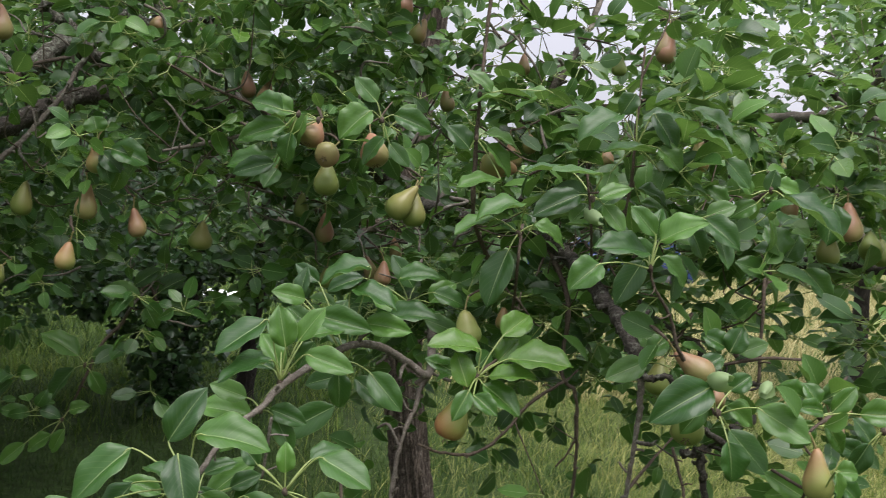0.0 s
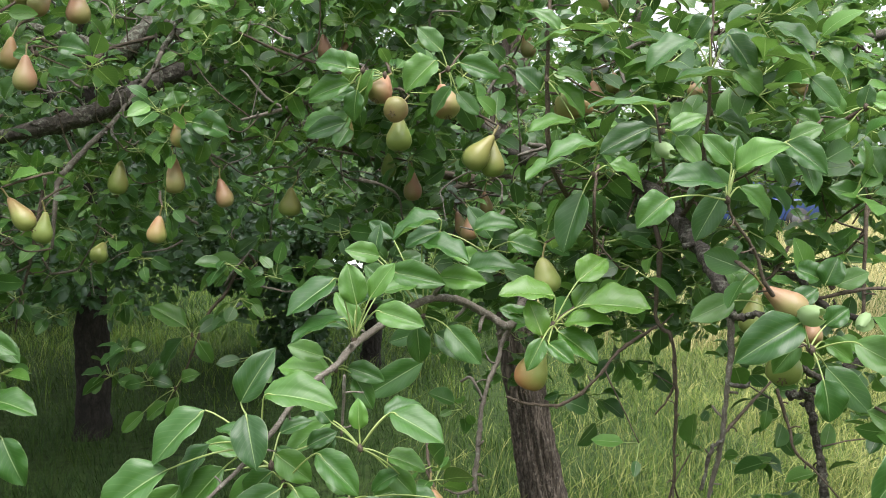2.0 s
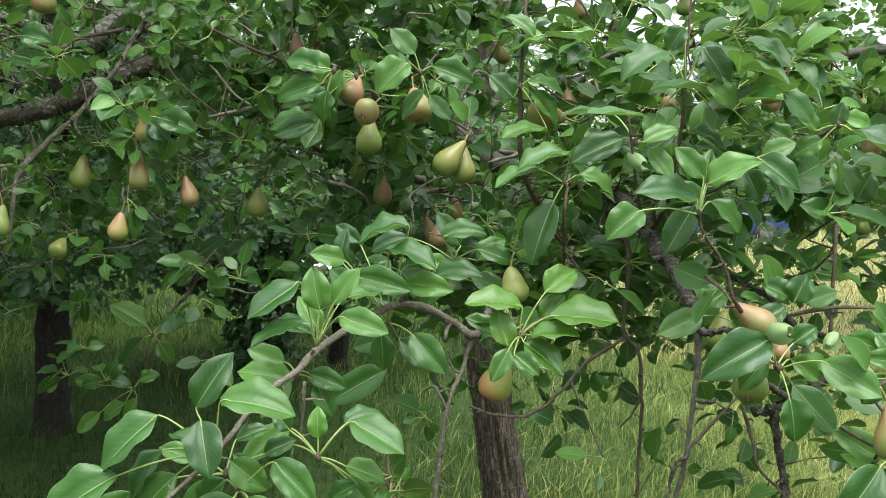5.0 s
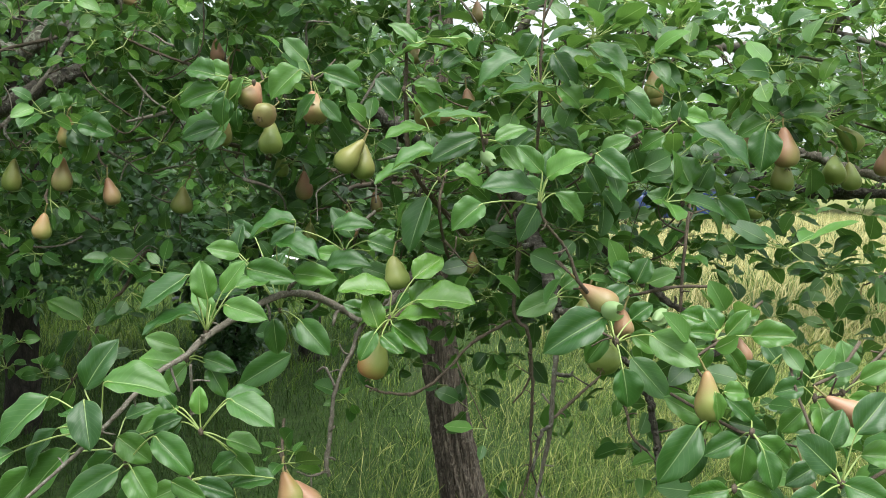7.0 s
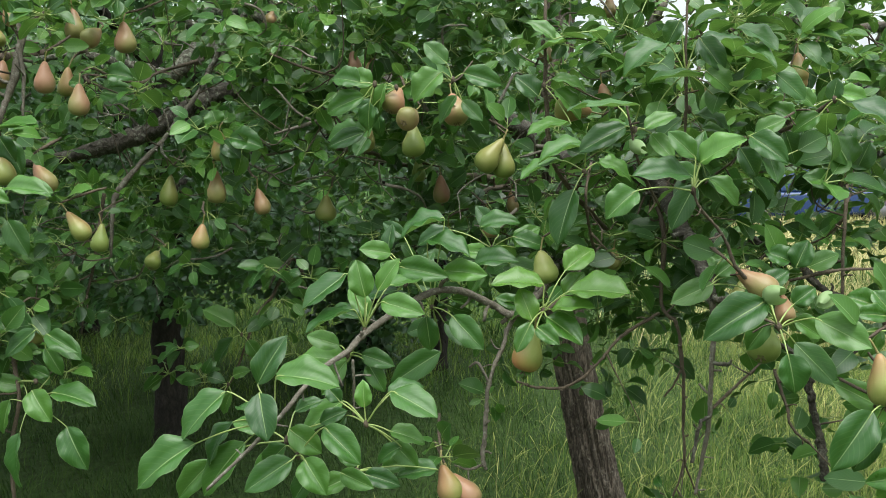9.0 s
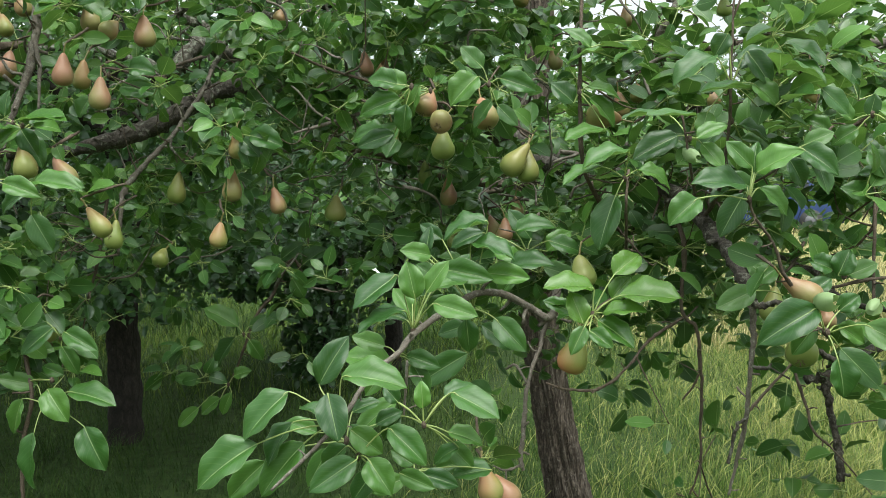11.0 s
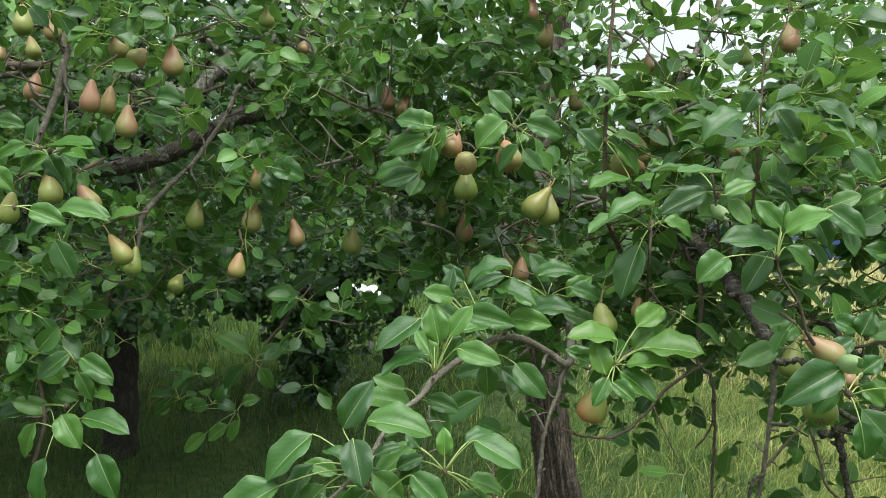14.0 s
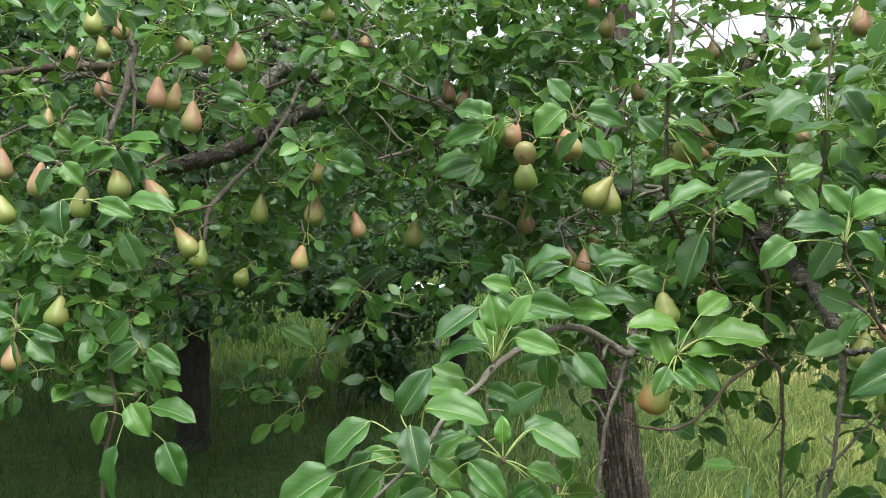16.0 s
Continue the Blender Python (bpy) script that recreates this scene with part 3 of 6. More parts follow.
branch(TREE, "limb", [(-0.908, 2.500, 2.009, 0.0118), (-0.958, 2.450, 2.082, 0.0128), (-1.023, 2.400, 2.136, 0.0113), (-0.843, 2.300, 2.122, 0.0096), (-0.692, 2.200, 2.077, 0.0092)], BARK_LICHEN, 8, 0.14, 4)
branch(TREE, "branch", [(-1.302, 2.200, 2.025, 0.0116), (-1.417, 2.100, 2.007, 0.0111), (-1.490, 2.000, 1.985, 0.0088), (-1.638, 1.950, 1.958, 0.0069)], BARK_TWIG, 8, 0.10, 5)
branch(TREE, "branch", [(-0.859, 2.200, 1.957, 0.0052), (-0.846, 2.100, 1.894, 0.0049), (-0.856, 2.000, 1.822, 0.0047), (-0.864, 1.950, 1.782, 0.0046), (-0.913, 1.900, 1.711, 0.0059), (-0.945, 1.880, 1.665, 0.0059), (-0.942, 1.850, 1.613, 0.0043), (-0.951, 1.850, 1.525, 0.0029)], BARK_GREY, 7, 0.12, 6)
branch(TREE, "branch", [(-0.773, 2.250, 2.107, 0.0075), (-0.810, 2.220, 2.054, 0.0071), (-0.851, 2.200, 1.972, 0.0066), (-0.859, 2.190, 1.946, 0.0062)], BARK_LICHEN, 7, 0.14, 61, "grey branch with patches of lichen")
branch(TREE, "branch", [(-0.867, 1.950, 1.777, 0.0040), (-0.858, 1.930, 1.757, 0.0033), (-0.841, 1.920, 1.739, 0.0026)], BARK_LICHEN, 7, 0.14, 62)
branch(TREE, "branch", [(-0.858, 2.170, 1.925, 0.0045), (-0.843, 2.150, 1.892, 0.0037), (-0.845, 2.140, 1.868, 0.0030)], BARK_LICHEN, 7, 0.14, 63)
branch(TREE, "branch", [(-0.705, 2.200, 2.078, 0.0075), (-0.685, 2.200, 2.102, 0.0070), (-0.706, 2.220, 2.164, 0.0065), (-0.721, 2.240, 2.224, 0.0060)], BARK_LICHEN, 7, 0.14, 64)
branch(TREE, "branch", [(-0.364, 1.900, 1.871, 0.0039), (-0.406, 1.880, 1.891, 0.0031), (-0.479, 1.850, 1.913, 0.0031), (-0.545, 1.800, 1.942, 0.0022)], BARK_TWIG, 6, 0.12, 7)
branch(TREE, "branch", [(-0.278, 2.600, 1.789, 0.0082), (-0.353, 2.000, 1.859, 0.0052), (-0.364, 1.900, 1.871, 0.0050), (-0.393, 1.880, 1.837, 0.0039), (-0.466, 1.850, 1.806, 0.0039), (-0.543, 1.800, 1.780, 0.0028)], BARK_GREY, 6, 0.12, 8)
branch(TREE, "branch", [(-1.028, 1.700, 2.046, 0.0080), (-1.025, 1.680, 1.959, 0.0079), (-1.033, 1.650, 1.877, 0.0077), (-1.043, 1.620, 1.808, 0.0059), (-1.053, 1.600, 1.745, 0.0042)], BARK_GREY, 7, 0.12, 9)
branch(TREE, "branch", [(-1.027, 1.680, 1.969, 0.0052), (-1.006, 1.660, 1.904, 0.0043), (-0.999, 1.640, 1.820, 0.0026)], BARK_GREY, 6, 0.12, 10)
branch(TREE, "branch", [(-0.873, 2.200, 1.990, 0.0055), (-0.843, 1.900, 1.926, 0.0032), (-0.809, 1.750, 1.891, 0.0029), (-0.887, 1.700, 1.905, 0.0021), (-0.871, 1.660, 1.885, 0.0021)], BARK_TWIG, 6, 0.12, 11)
branch(TREE, "branch", [(-1.025, 1.600, 1.457, 0.0040), (-1.005, 1.570, 1.359, 0.0039), (-0.984, 1.550, 1.281, 0.0038), (-1.005, 1.550, 1.197, 0.0038), (-1.017, 1.560, 1.045, 0.0039)], BARK_TWIG, 6, 0.12, 12)
branch(TREE, "branch", [(-1.017, 1.950, 1.663, 0.0041), (-1.023, 1.900, 1.506, 0.0032), (-1.050, 1.900, 1.419, 0.0024), (-1.064, 1.900, 1.344, 0.0016)], BARK_TWIG, 6, 0.12, 13)
branch(TREE, "branch", [(-0.664, 2.300, 1.430, 0.0038), (-0.694, 2.300, 1.472, 0.0038), (-0.729, 2.250, 1.390, 0.0047), (-0.762, 2.200, 1.333, 0.0037), (-0.799, 2.150, 1.208, 0.0027), (-0.822, 2.100, 1.149, 0.0017)], BARK_TWIG, 6, 0.12, 14)
branch(TREE, "branch", [(-0.157, 3.400, 1.642, 0.0171), (-0.306, 2.600, 1.681, 0.0087), (-0.410, 2.300, 1.720, 0.0058), (-0.447, 2.200, 1.744, 0.0046), (-0.504, 2.100, 1.753, 0.0035)], BARK_TWIG, 6, 0.12, 15)
branch(TREE, "branch", [(-0.157, 3.400, 1.622, 0.0129), (-0.203, 2.500, 1.639, 0.0052), (-0.177, 2.300, 1.589, 0.0038), (-0.151, 2.200, 1.555, 0.0028)], BARK_TWIG, 6, 0.12, 16)
branch(TREE, "branch", [(0.010, 3.000, 1.475, 0.0172), (-0.010, 1.900, 1.444, 0.0093), (-0.023, 1.500, 1.457, 0.0061), (-0.053, 1.460, 1.477, 0.0059), (-0.095, 1.430, 1.503, 0.0058), (-0.139, 1.400, 1.509, 0.0051), (-0.181, 1.350, 1.490, 0.0049), (-0.225, 1.300, 1.461, 0.0047), (-0.242, 1.250, 1.441, 0.0041), (-0.265, 1.200, 1.427, 0.0034), (-0.280, 1.160, 1.406, 0.0033), (-0.287, 1.120, 1.391, 0.0031), (-0.314, 1.080, 1.359, 0.0026), (-0.372, 1.050, 1.303, 0.0021)], BARK_GREY, 9, 0.04, 17, "smooth grey-brown fruiting branch")
branch(TREE, "branch", [(-0.023, 1.500, 1.457, 0.0046), (-0.040, 1.460, 1.415, 0.0038), (-0.058, 1.420, 1.361, 0.0031), (-0.064, 1.410, 1.303, 0.0037), (-0.067, 1.400, 1.246, 0.0037), (-0.065, 1.400, 1.224, 0.0031)], BARK_GREY, 7, 0.20, 18, "dead grey branch with stubs")
branch(TREE, "twig", [(-0.067, 1.400, 1.233, 0.0023), (-0.092, 1.400, 1.224, 0.0023), (-0.111, 1.380, 1.236, 0.0017)], BARK_GREY, 6, 0.20, 19)
branch(TREE, "twig", [(-0.224, 1.220, 1.436, 0.0020), (-0.229, 1.240, 1.386, 0.0020), (-0.234, 1.250, 1.348, 0.0015)], BARK_GREY, 6, 0.10, 20)
branch(TREE, "twig", [(-0.060, 1.420, 1.361, 0.0023), (-0.079, 1.440, 1.386, 0.0024), (-0.095, 1.450, 1.378, 0.0018)], BARK_GREY, 6, 0.20, 21)
branch(TREE, "limb", [(-0.128, 3.900, 1.751, 0.0386), (0.131, 2.800, 1.692, 0.0251), (0.220, 2.000, 1.662, 0.0169), (0.243, 1.620, 1.615, 0.0136), (0.261, 1.480, 1.577, 0.0124), (0.272, 1.400, 1.541, 0.0110), (0.278, 1.370, 1.507, 0.0078)], BARK_LIMB, 10, 0.16, 22, "gnarled limb with peeling grey bark")
branch(TREE, "branch", [(0.278, 1.370, 1.507, 0.0055), (0.281, 1.370, 1.451, 0.0044), (0.278, 1.370, 1.395, 0.0039), (0.277, 1.380, 1.336, 0.0034), (0.268, 1.400, 1.255, 0.0028), (0.256, 1.400, 1.195, 0.0023)], BARK_GREY, 7, 0.15, 23)
branch(TREE, "branch", [(0.278, 1.370, 1.502, 0.0064), (0.299, 1.360, 1.504, 0.0049), (0.313, 1.340, 1.505, 0.0042), (0.362, 1.360, 1.442, 0.0042), (0.419, 1.400, 1.405, 0.0051)], BARK_LIMB, 7, 0.20, 24)
branch(TREE, "twig", [(0.280, 1.370, 1.407, 0.0028), (0.298, 1.360, 1.406, 0.0028), (0.304, 1.350, 1.415, 0.0017)], BARK_LIMB, 6, 0.20, 25)
branch(TREE, "twig", [(0.277, 1.380, 1.332, 0.0023), (0.306, 1.420, 1.347, 0.0023), (0.349, 1.480, 1.369, 0.0018), (0.386, 1.520, 1.392, 0.0019)], BARK_TWIG, 6, 0.10, 26)
branch(TREE, "twig", [(0.278, 1.380, 1.328, 0.0023), (0.263, 1.380, 1.310, 0.0028), (0.254, 1.380, 1.277, 0.0023), (0.250, 1.380, 1.252, 0.0028)], BARK_LIMB, 6, 0.30, 27)
branch(TREE, "branch", [(0.214, 1.950, 1.663, 0.0057), (0.229, 1.750, 1.557, 0.0044), (0.224, 1.720, 1.439, 0.0036), (0.251, 1.710, 1.402, 0.0035), (0.260, 1.710, 1.312, 0.0035), (0.262, 1.710, 1.220, 0.0035), (0.262, 1.710, 1.148, 0.0028), (0.237, 1.710, 1.063, 0.0021)], BARK_TWIG, 6, 0.22, 28)
branch(TREE, "twig", [(0.260, 1.710, 1.322, 0.0028), (0.245, 1.710, 1.291, 0.0021), (0.227, 1.710, 1.269, 0.0021)], BARK_TWIG, 6, 0.20, 29)
branch(TREE, "twig", [(-0.029, 1.550, 1.332, 0.0019), (0.008, 1.530, 1.326, 0.0019), (0.052, 1.520, 1.330, 0.0025), (0.083, 1.520, 1.346, 0.0025), (0.118, 1.540, 1.376, 0.0025), (0.155, 1.580, 1.410, 0.0026), (0.216, 1.650, 1.435, 0.0034)], BARK_TWIG, 6, 0.25, 30)
branch(TREE, "branch", [(0.651, 1.900, 1.346, 0.0099), (0.479, 1.650, 1.340, 0.0103), (0.428, 1.620, 1.333, 0.0084)], BARK_LIMB, 7, 0.20, 31)
branch(TREE, "branch", [(0.461, 1.630, 1.334, 0.0079), (0.470, 1.620, 1.281, 0.0065), (0.479, 1.610, 1.228, 0.0064), (0.486, 1.600, 1.157, 0.0057)], BARK_LIMB, 7, 0.20, 32)
branch(TREE, "twig", [(0.404, 1.600, 1.348, 0.0026), (0.420, 1.580, 1.289, 0.0026), (0.428, 1.570, 1.256, 0.0019), (0.455, 1.570, 1.230, 0.0019)], BARK_TWIG, 6, 0.20, 33)
branch(TREE, "twig", [(0.241, 1.230, 1.663, 0.0020), (0.251, 1.240, 1.640, 0.0020), (0.275, 1.260, 1.612, 0.0021), (0.288, 1.270, 1.590, 0.0021), (0.301, 1.280, 1.557, 0.0026), (0.323, 1.300, 1.530, 0.0027), (0.331, 1.280, 1.493, 0.0021), (0.349, 1.250, 1.484, 0.0015)], BARK_TWIG, 7, 0.10, 34)
branch(TREE, "shoot", [(0.036, 1.620, 2.230, 0.0026), (0.029, 1.620, 2.041, 0.0033), (0.027, 1.600, 1.947, 0.0033), (0.026, 1.600, 1.875, 0.0033), (0.027, 1.600, 1.802, 0.0040), (0.040, 1.650, 1.692, 0.0041), (0.128, 1.900, 1.562, 0.0055)], BARK_TWIG, 7, 0.12, 35)
branch(TREE, "shoot", [(0.251, 1.420, 1.980, 0.0018), (0.246, 1.400, 1.900, 0.0017), (0.245, 1.400, 1.846, 0.0023), (0.245, 1.400, 1.792, 0.0023), (0.244, 1.420, 1.730, 0.0023), (0.247, 1.500, 1.664, 0.0031), (0.243, 1.620, 1.615, 0.0040)], BARK_TWIG, 7, 0.12, 36)
branch(TREE, "shoot", [(0.157, 1.280, 1.783, 0.0016), (0.165, 1.280, 1.740, 0.0016), (0.175, 1.300, 1.697, 0.0021), (0.209, 1.450, 1.632, 0.0024)], BARK_TWIG, 6, 0.12, 37)
branch(TREE, "twig", [(0.396, 1.400, 1.768, 0.0017), (0.341, 1.300, 1.741, 0.0021), (0.315, 1.300, 1.726, 0.0021), (0.311, 1.400, 1.700, 0.0017), (0.287, 1.500, 1.674, 0.0019)], BARK_TWIG, 6, 0.10, 38)
branch(TREE, "twig", [(0.104, 1.500, 1.703, 0.0025), (0.096, 1.450, 1.653, 0.0024), (0.101, 1.500, 1.591, 0.0025), (0.110, 1.600, 1.537, 0.0026)], BARK_TWIG, 6, 0.10, 39)
branch(TREE, "limb", [(0.010, 3.900, 1.747, 0.0419), (0.409, 3.500, 1.793, 0.0338), (0.755, 3.000, 1.768, 0.0274), (0.861, 2.700, 1.705, 0.0232), (0.977, 2.500, 1.658, 0.0161), (1.130, 2.300, 1.660, 0.0124), (1.343, 2.200, 1.681, 0.0095)], BARK_LIMB, 9, 0.12, 40)
branch(TREE, "branch", [(0.837, 2.600, 1.706, 0.0112), (0.836, 2.100, 1.752, 0.0102), (0.900, 2.000, 1.726, 0.0097), (0.996, 1.950, 1.696, 0.0084), (1.122, 1.900, 1.675, 0.0061)], BARK_GREY, 7, 0.14, 41)
branch(TREE, "branch", [(0.493, 1.500, 1.659, 0.0026), (0.478, 1.450, 1.582, 0.0031), (0.469, 1.420, 1.497, 0.0024)], BARK_TWIG, 6, 0.15, 42)
branch(TREE, "branch", [(0.410, 1.900, 1.545, 0.0082), (0.469, 1.750, 1.507, 0.0085), (0.515, 1.700, 1.462, 0.0055), (0.576, 1.650, 1.452, 0.0045)], BARK_LIMB, 7, 0.20, 43)
branch(TREE, "branch", [(0.724, 2.900, 2.061, 0.0140), (0.942, 2.500, 2.039, 0.0121), (0.994, 2.400, 2.056, 0.0129), (1.011, 2.300, 2.096, 0.0099), (1.033, 2.200, 2.175, 0.0071)], BARK_GREY, 7, 0.14, 44)
branch(TREE, "twig", [(1.022, 2.400, 2.056, 0.0062), (1.068, 2.300, 2.017, 0.0059), (1.146, 2.200, 1.974, 0.0047)], BARK_GREY, 6, 0.14, 45)
branch(TREE, "branch", [(0.855, 3.000, 1.916, 0.0161), (1.027, 2.600, 1.863, 0.0112), (1.096, 2.500, 1.874, 0.0094), (1.099, 2.400, 1.911, 0.0065)], BARK_LIMB, 7, 0.14, 46)
branch(TREE, "twig", [(0.342, 1.500, 1.729, 0.0026), (0.389, 1.450, 1.745, 0.0031), (0.427, 1.420, 1.766, 0.0031), (0.452, 1.400, 1.785, 0.0024)], BARK_TWIG, 6, 0.10, 47)
branch(TREE, "branch", [(0.485, 1.300, 1.288, 0.0022), (0.465, 1.250, 1.344, 0.0022), (0.466, 1.200, 1.428, 0.0021), (0.450, 1.200, 1.458, 0.0015)], BARK_TWIG, 6, 0.10, 48)
branch(TREE, "branch", [(0.856, 1.300, 1.342, 0.0034), (0.686, 1.150, 1.354, 0.0025), (0.606, 1.100, 1.347, 0.0024), (0.571, 1.150, 1.422, 0.0020), (0.562, 1.200, 1.484, 0.0021)], BARK_TWIG, 6, 0.10, 49)
branch(TREE, "twig", [(0.738, 1.300, 1.484, 0.0022), (0.664, 1.220, 1.452, 0.0021), (0.636, 1.200, 1.433, 0.0021), (0.594, 1.180, 1.430, 0.0015)], BARK_TWIG, 6, 0.10, 50)
branch(TREE, "branch", [(0.385, 2.500, 2.351, 0.0069), (0.338, 2.400, 2.212, 0.0067), (0.291, 2.300, 2.130, 0.0077), (0.252, 2.200, 2.061, 0.0073), (0.235, 2.200, 2.000, 0.0098), (0.257, 2.100, 1.913, 0.0070), (0.312, 2.100, 1.838, 0.0070)], BARK_GREY, 7, 0.20, 51)
branch(TREE, "branch", [(0.271, 2.200, 1.961, 0.0049), (0.322, 2.200, 1.982, 0.0049), (0.387, 2.200, 1.988, 0.0049), (0.476, 2.200, 2.013, 0.0039), (0.579, 2.200, 2.009, 0.0058), (0.692, 2.200, 1.986, 0.0049)], BARK_TWIG, 6, 0.20, 52)

# ---- leaves that stand out singly, spur by spur ----
rosette(TREE, (-0.298, 1.100, 1.377), [(-0.399, 1.080, 1.353, -0.475, 1.050, 1.308, 0.052, 21), (-0.361, 1.100, 1.418, -0.417, 1.070, 1.366, 0.045, 24), (-0.362, 1.120, 1.372, -0.398, 1.100, 1.321, 0.035, 32), (-0.347, 1.120, 1.344, -0.405, 1.100, 1.280, 0.047, 15), (-0.345, 1.090, 1.399, -0.290, 1.070, 1.391, 0.027, -58), (-0.300, 1.060, 1.427, -0.281, 1.030, 1.377, 0.042, -8), (-0.326, 1.120, 1.423, -0.292, 1.130, 1.486, 0.041, 0), (-0.288, 1.090, 1.441, -0.206, 1.080, 1.442, 0.042, -37)])
rosette(TREE, (-0.293, 1.130, 1.345), [(-0.413, 1.160, 1.304, -0.468, 1.150, 1.253, 0.040, 0), (-0.291, 1.160, 1.376, -0.255, 1.170, 1.392, 0.021, -27), (-0.329, 1.180, 1.320, -0.355, 1.170, 1.269, 0.030, 0), (-0.269, 1.180, 1.332, -0.302, 1.190, 1.349, 0.020, 0), (-0.347, 1.190, 1.338, -0.394, 1.190, 1.354, 0.024, 20), (-0.262, 1.180, 1.355, -0.228, 1.190, 1.373, 0.024, -8)])
rosette(TREE, (-0.204, 1.150, 1.299), [(-0.223, 1.140, 1.301, -0.175, 1.120, 1.289, 0.027, 0), (-0.193, 1.150, 1.296, -0.145, 1.150, 1.284, 0.026, -15), (-0.103, 1.200, 1.289, -0.157, 1.190, 1.284, 0.029, 37), (-0.211, 1.190, 1.296, -0.242, 1.190, 1.316, 0.024, 8), (-0.183, 1.200, 1.287, -0.141, 1.210, 1.298, 0.024, 0), (-0.222, 1.170, 1.283, -0.261, 1.150, 1.270, 0.030, 8)])
rosette(TREE, (-0.063, 1.520, 1.565), [(-0.093, 1.510, 1.538, -0.022, 1.490, 1.556, 0.041, -34), (-0.139, 1.550, 1.595, -0.195, 1.540, 1.575, 0.033, 21), (-0.027, 1.520, 1.584, 0.027, 1.520, 1.568, 0.032, -17), (-0.082, 1.520, 1.600, -0.019, 1.520, 1.617, 0.037, -29), (-0.036, 1.540, 1.537, 0.020, 1.540, 1.520, 0.033, -11), (-0.074, 1.560, 1.552, -0.120, 1.560, 1.559, 0.030, 8), (-0.057, 1.570, 1.584, -0.096, 1.580, 1.633, 0.034, 0), (-0.029, 1.570, 1.562, 0.011, 1.580, 1.600, 0.036, -8), (-0.083, 1.580, 1.521, -0.114, 1.570, 1.484, 0.030, 8)])
rosette(TREE, (-0.195, 1.440, 1.515), [(-0.187, 1.480, 1.510, -0.138, 1.480, 1.499, 0.027, 0), (-0.212, 1.490, 1.517, -0.250, 1.500, 1.546, 0.031, 8), (-0.203, 1.500, 1.493, -0.228, 1.490, 1.453, 0.031, 8), (-0.180, 1.490, 1.527, -0.160, 1.500, 1.563, 0.027, -8), (-0.220, 1.490, 1.498, -0.293, 1.490, 1.486, 0.038, 37)])
rosette(TREE, (-0.246, 1.270, 1.433), [(-0.266, 1.330, 1.411, -0.304, 1.320, 1.361, 0.033, 0), (-0.242, 1.330, 1.421, -0.191, 1.320, 1.409, 0.030, -8), (-0.273, 1.320, 1.437, -0.323, 1.320, 1.451, 0.030, 8), (-0.233, 1.330, 1.409, -0.206, 1.320, 1.368, 0.030, -8)])
rosette(TREE, (-0.274, 1.120, 1.329), [(-0.285, 1.120, 1.364, -0.243, 1.120, 1.334, 0.035, -8), (-0.289, 1.120, 1.342, -0.327, 1.120, 1.309, 0.031, 8), (-0.271, 1.090, 1.333, -0.324, 1.060, 1.301, 0.039, 0), (-0.255, 1.090, 1.334, -0.223, 1.070, 1.298, 0.040, -8), (-0.231, 1.100, 1.373, -0.179, 1.080, 1.338, 0.035, -20), (-0.254, 1.120, 1.309, -0.282, 1.120, 1.268, 0.033, 8)])
rosette(TREE, (-0.194, 1.170, 1.359), [(-0.195, 1.170, 1.382, -0.197, 1.170, 1.418, 0.025, 8), (-0.155, 1.160, 1.407, -0.091, 1.140, 1.381, 0.039, -32), (-0.169, 1.200, 1.391, -0.126, 1.220, 1.407, 0.026, -37), (-0.161, 1.170, 1.350, -0.114, 1.170, 1.338, 0.026, -34), (-0.146, 1.170, 1.329, -0.183, 1.170, 1.308, 0.022, 22), (-0.164, 1.190, 1.329, -0.129, 1.190, 1.294, 0.030, -8), (-0.229, 1.170, 1.389, -0.248, 1.170, 1.411, 0.023, 8), (-0.240, 1.220, 1.377, -0.297, 1.200, 1.337, 0.037, 24), (-0.230, 1.200, 1.362, -0.259, 1.200, 1.327, 0.027, 8)])
rosette(TREE, (-0.227, 1.300, 1.466), [(-0.248, 1.290, 1.550, -0.307, 1.260, 1.504, 0.044, 31), (-0.235, 1.270, 1.500, -0.297, 1.240, 1.475, 0.041, 53), (-0.241, 1.330, 1.476, -0.297, 1.350, 1.493, 0.029, 26), (-0.230, 1.340, 1.475, -0.265, 1.360, 1.523, 0.031, 13), (-0.222, 1.290, 1.515, -0.234, 1.290, 1.569, 0.040, 8), (-0.208, 1.310, 1.521, -0.177, 1.320, 1.568, 0.031, -12), (-0.193, 1.270, 1.511, -0.129, 1.250, 1.499, 0.036, -9), (-0.202, 1.350, 1.523, -0.148, 1.370, 1.534, 0.030, -45), (-0.267, 1.340, 1.407, -0.345, 1.350, 1.416, 0.039, 26), (-0.237, 1.360, 1.506, -0.259, 1.380, 1.544, 0.023, 3)])
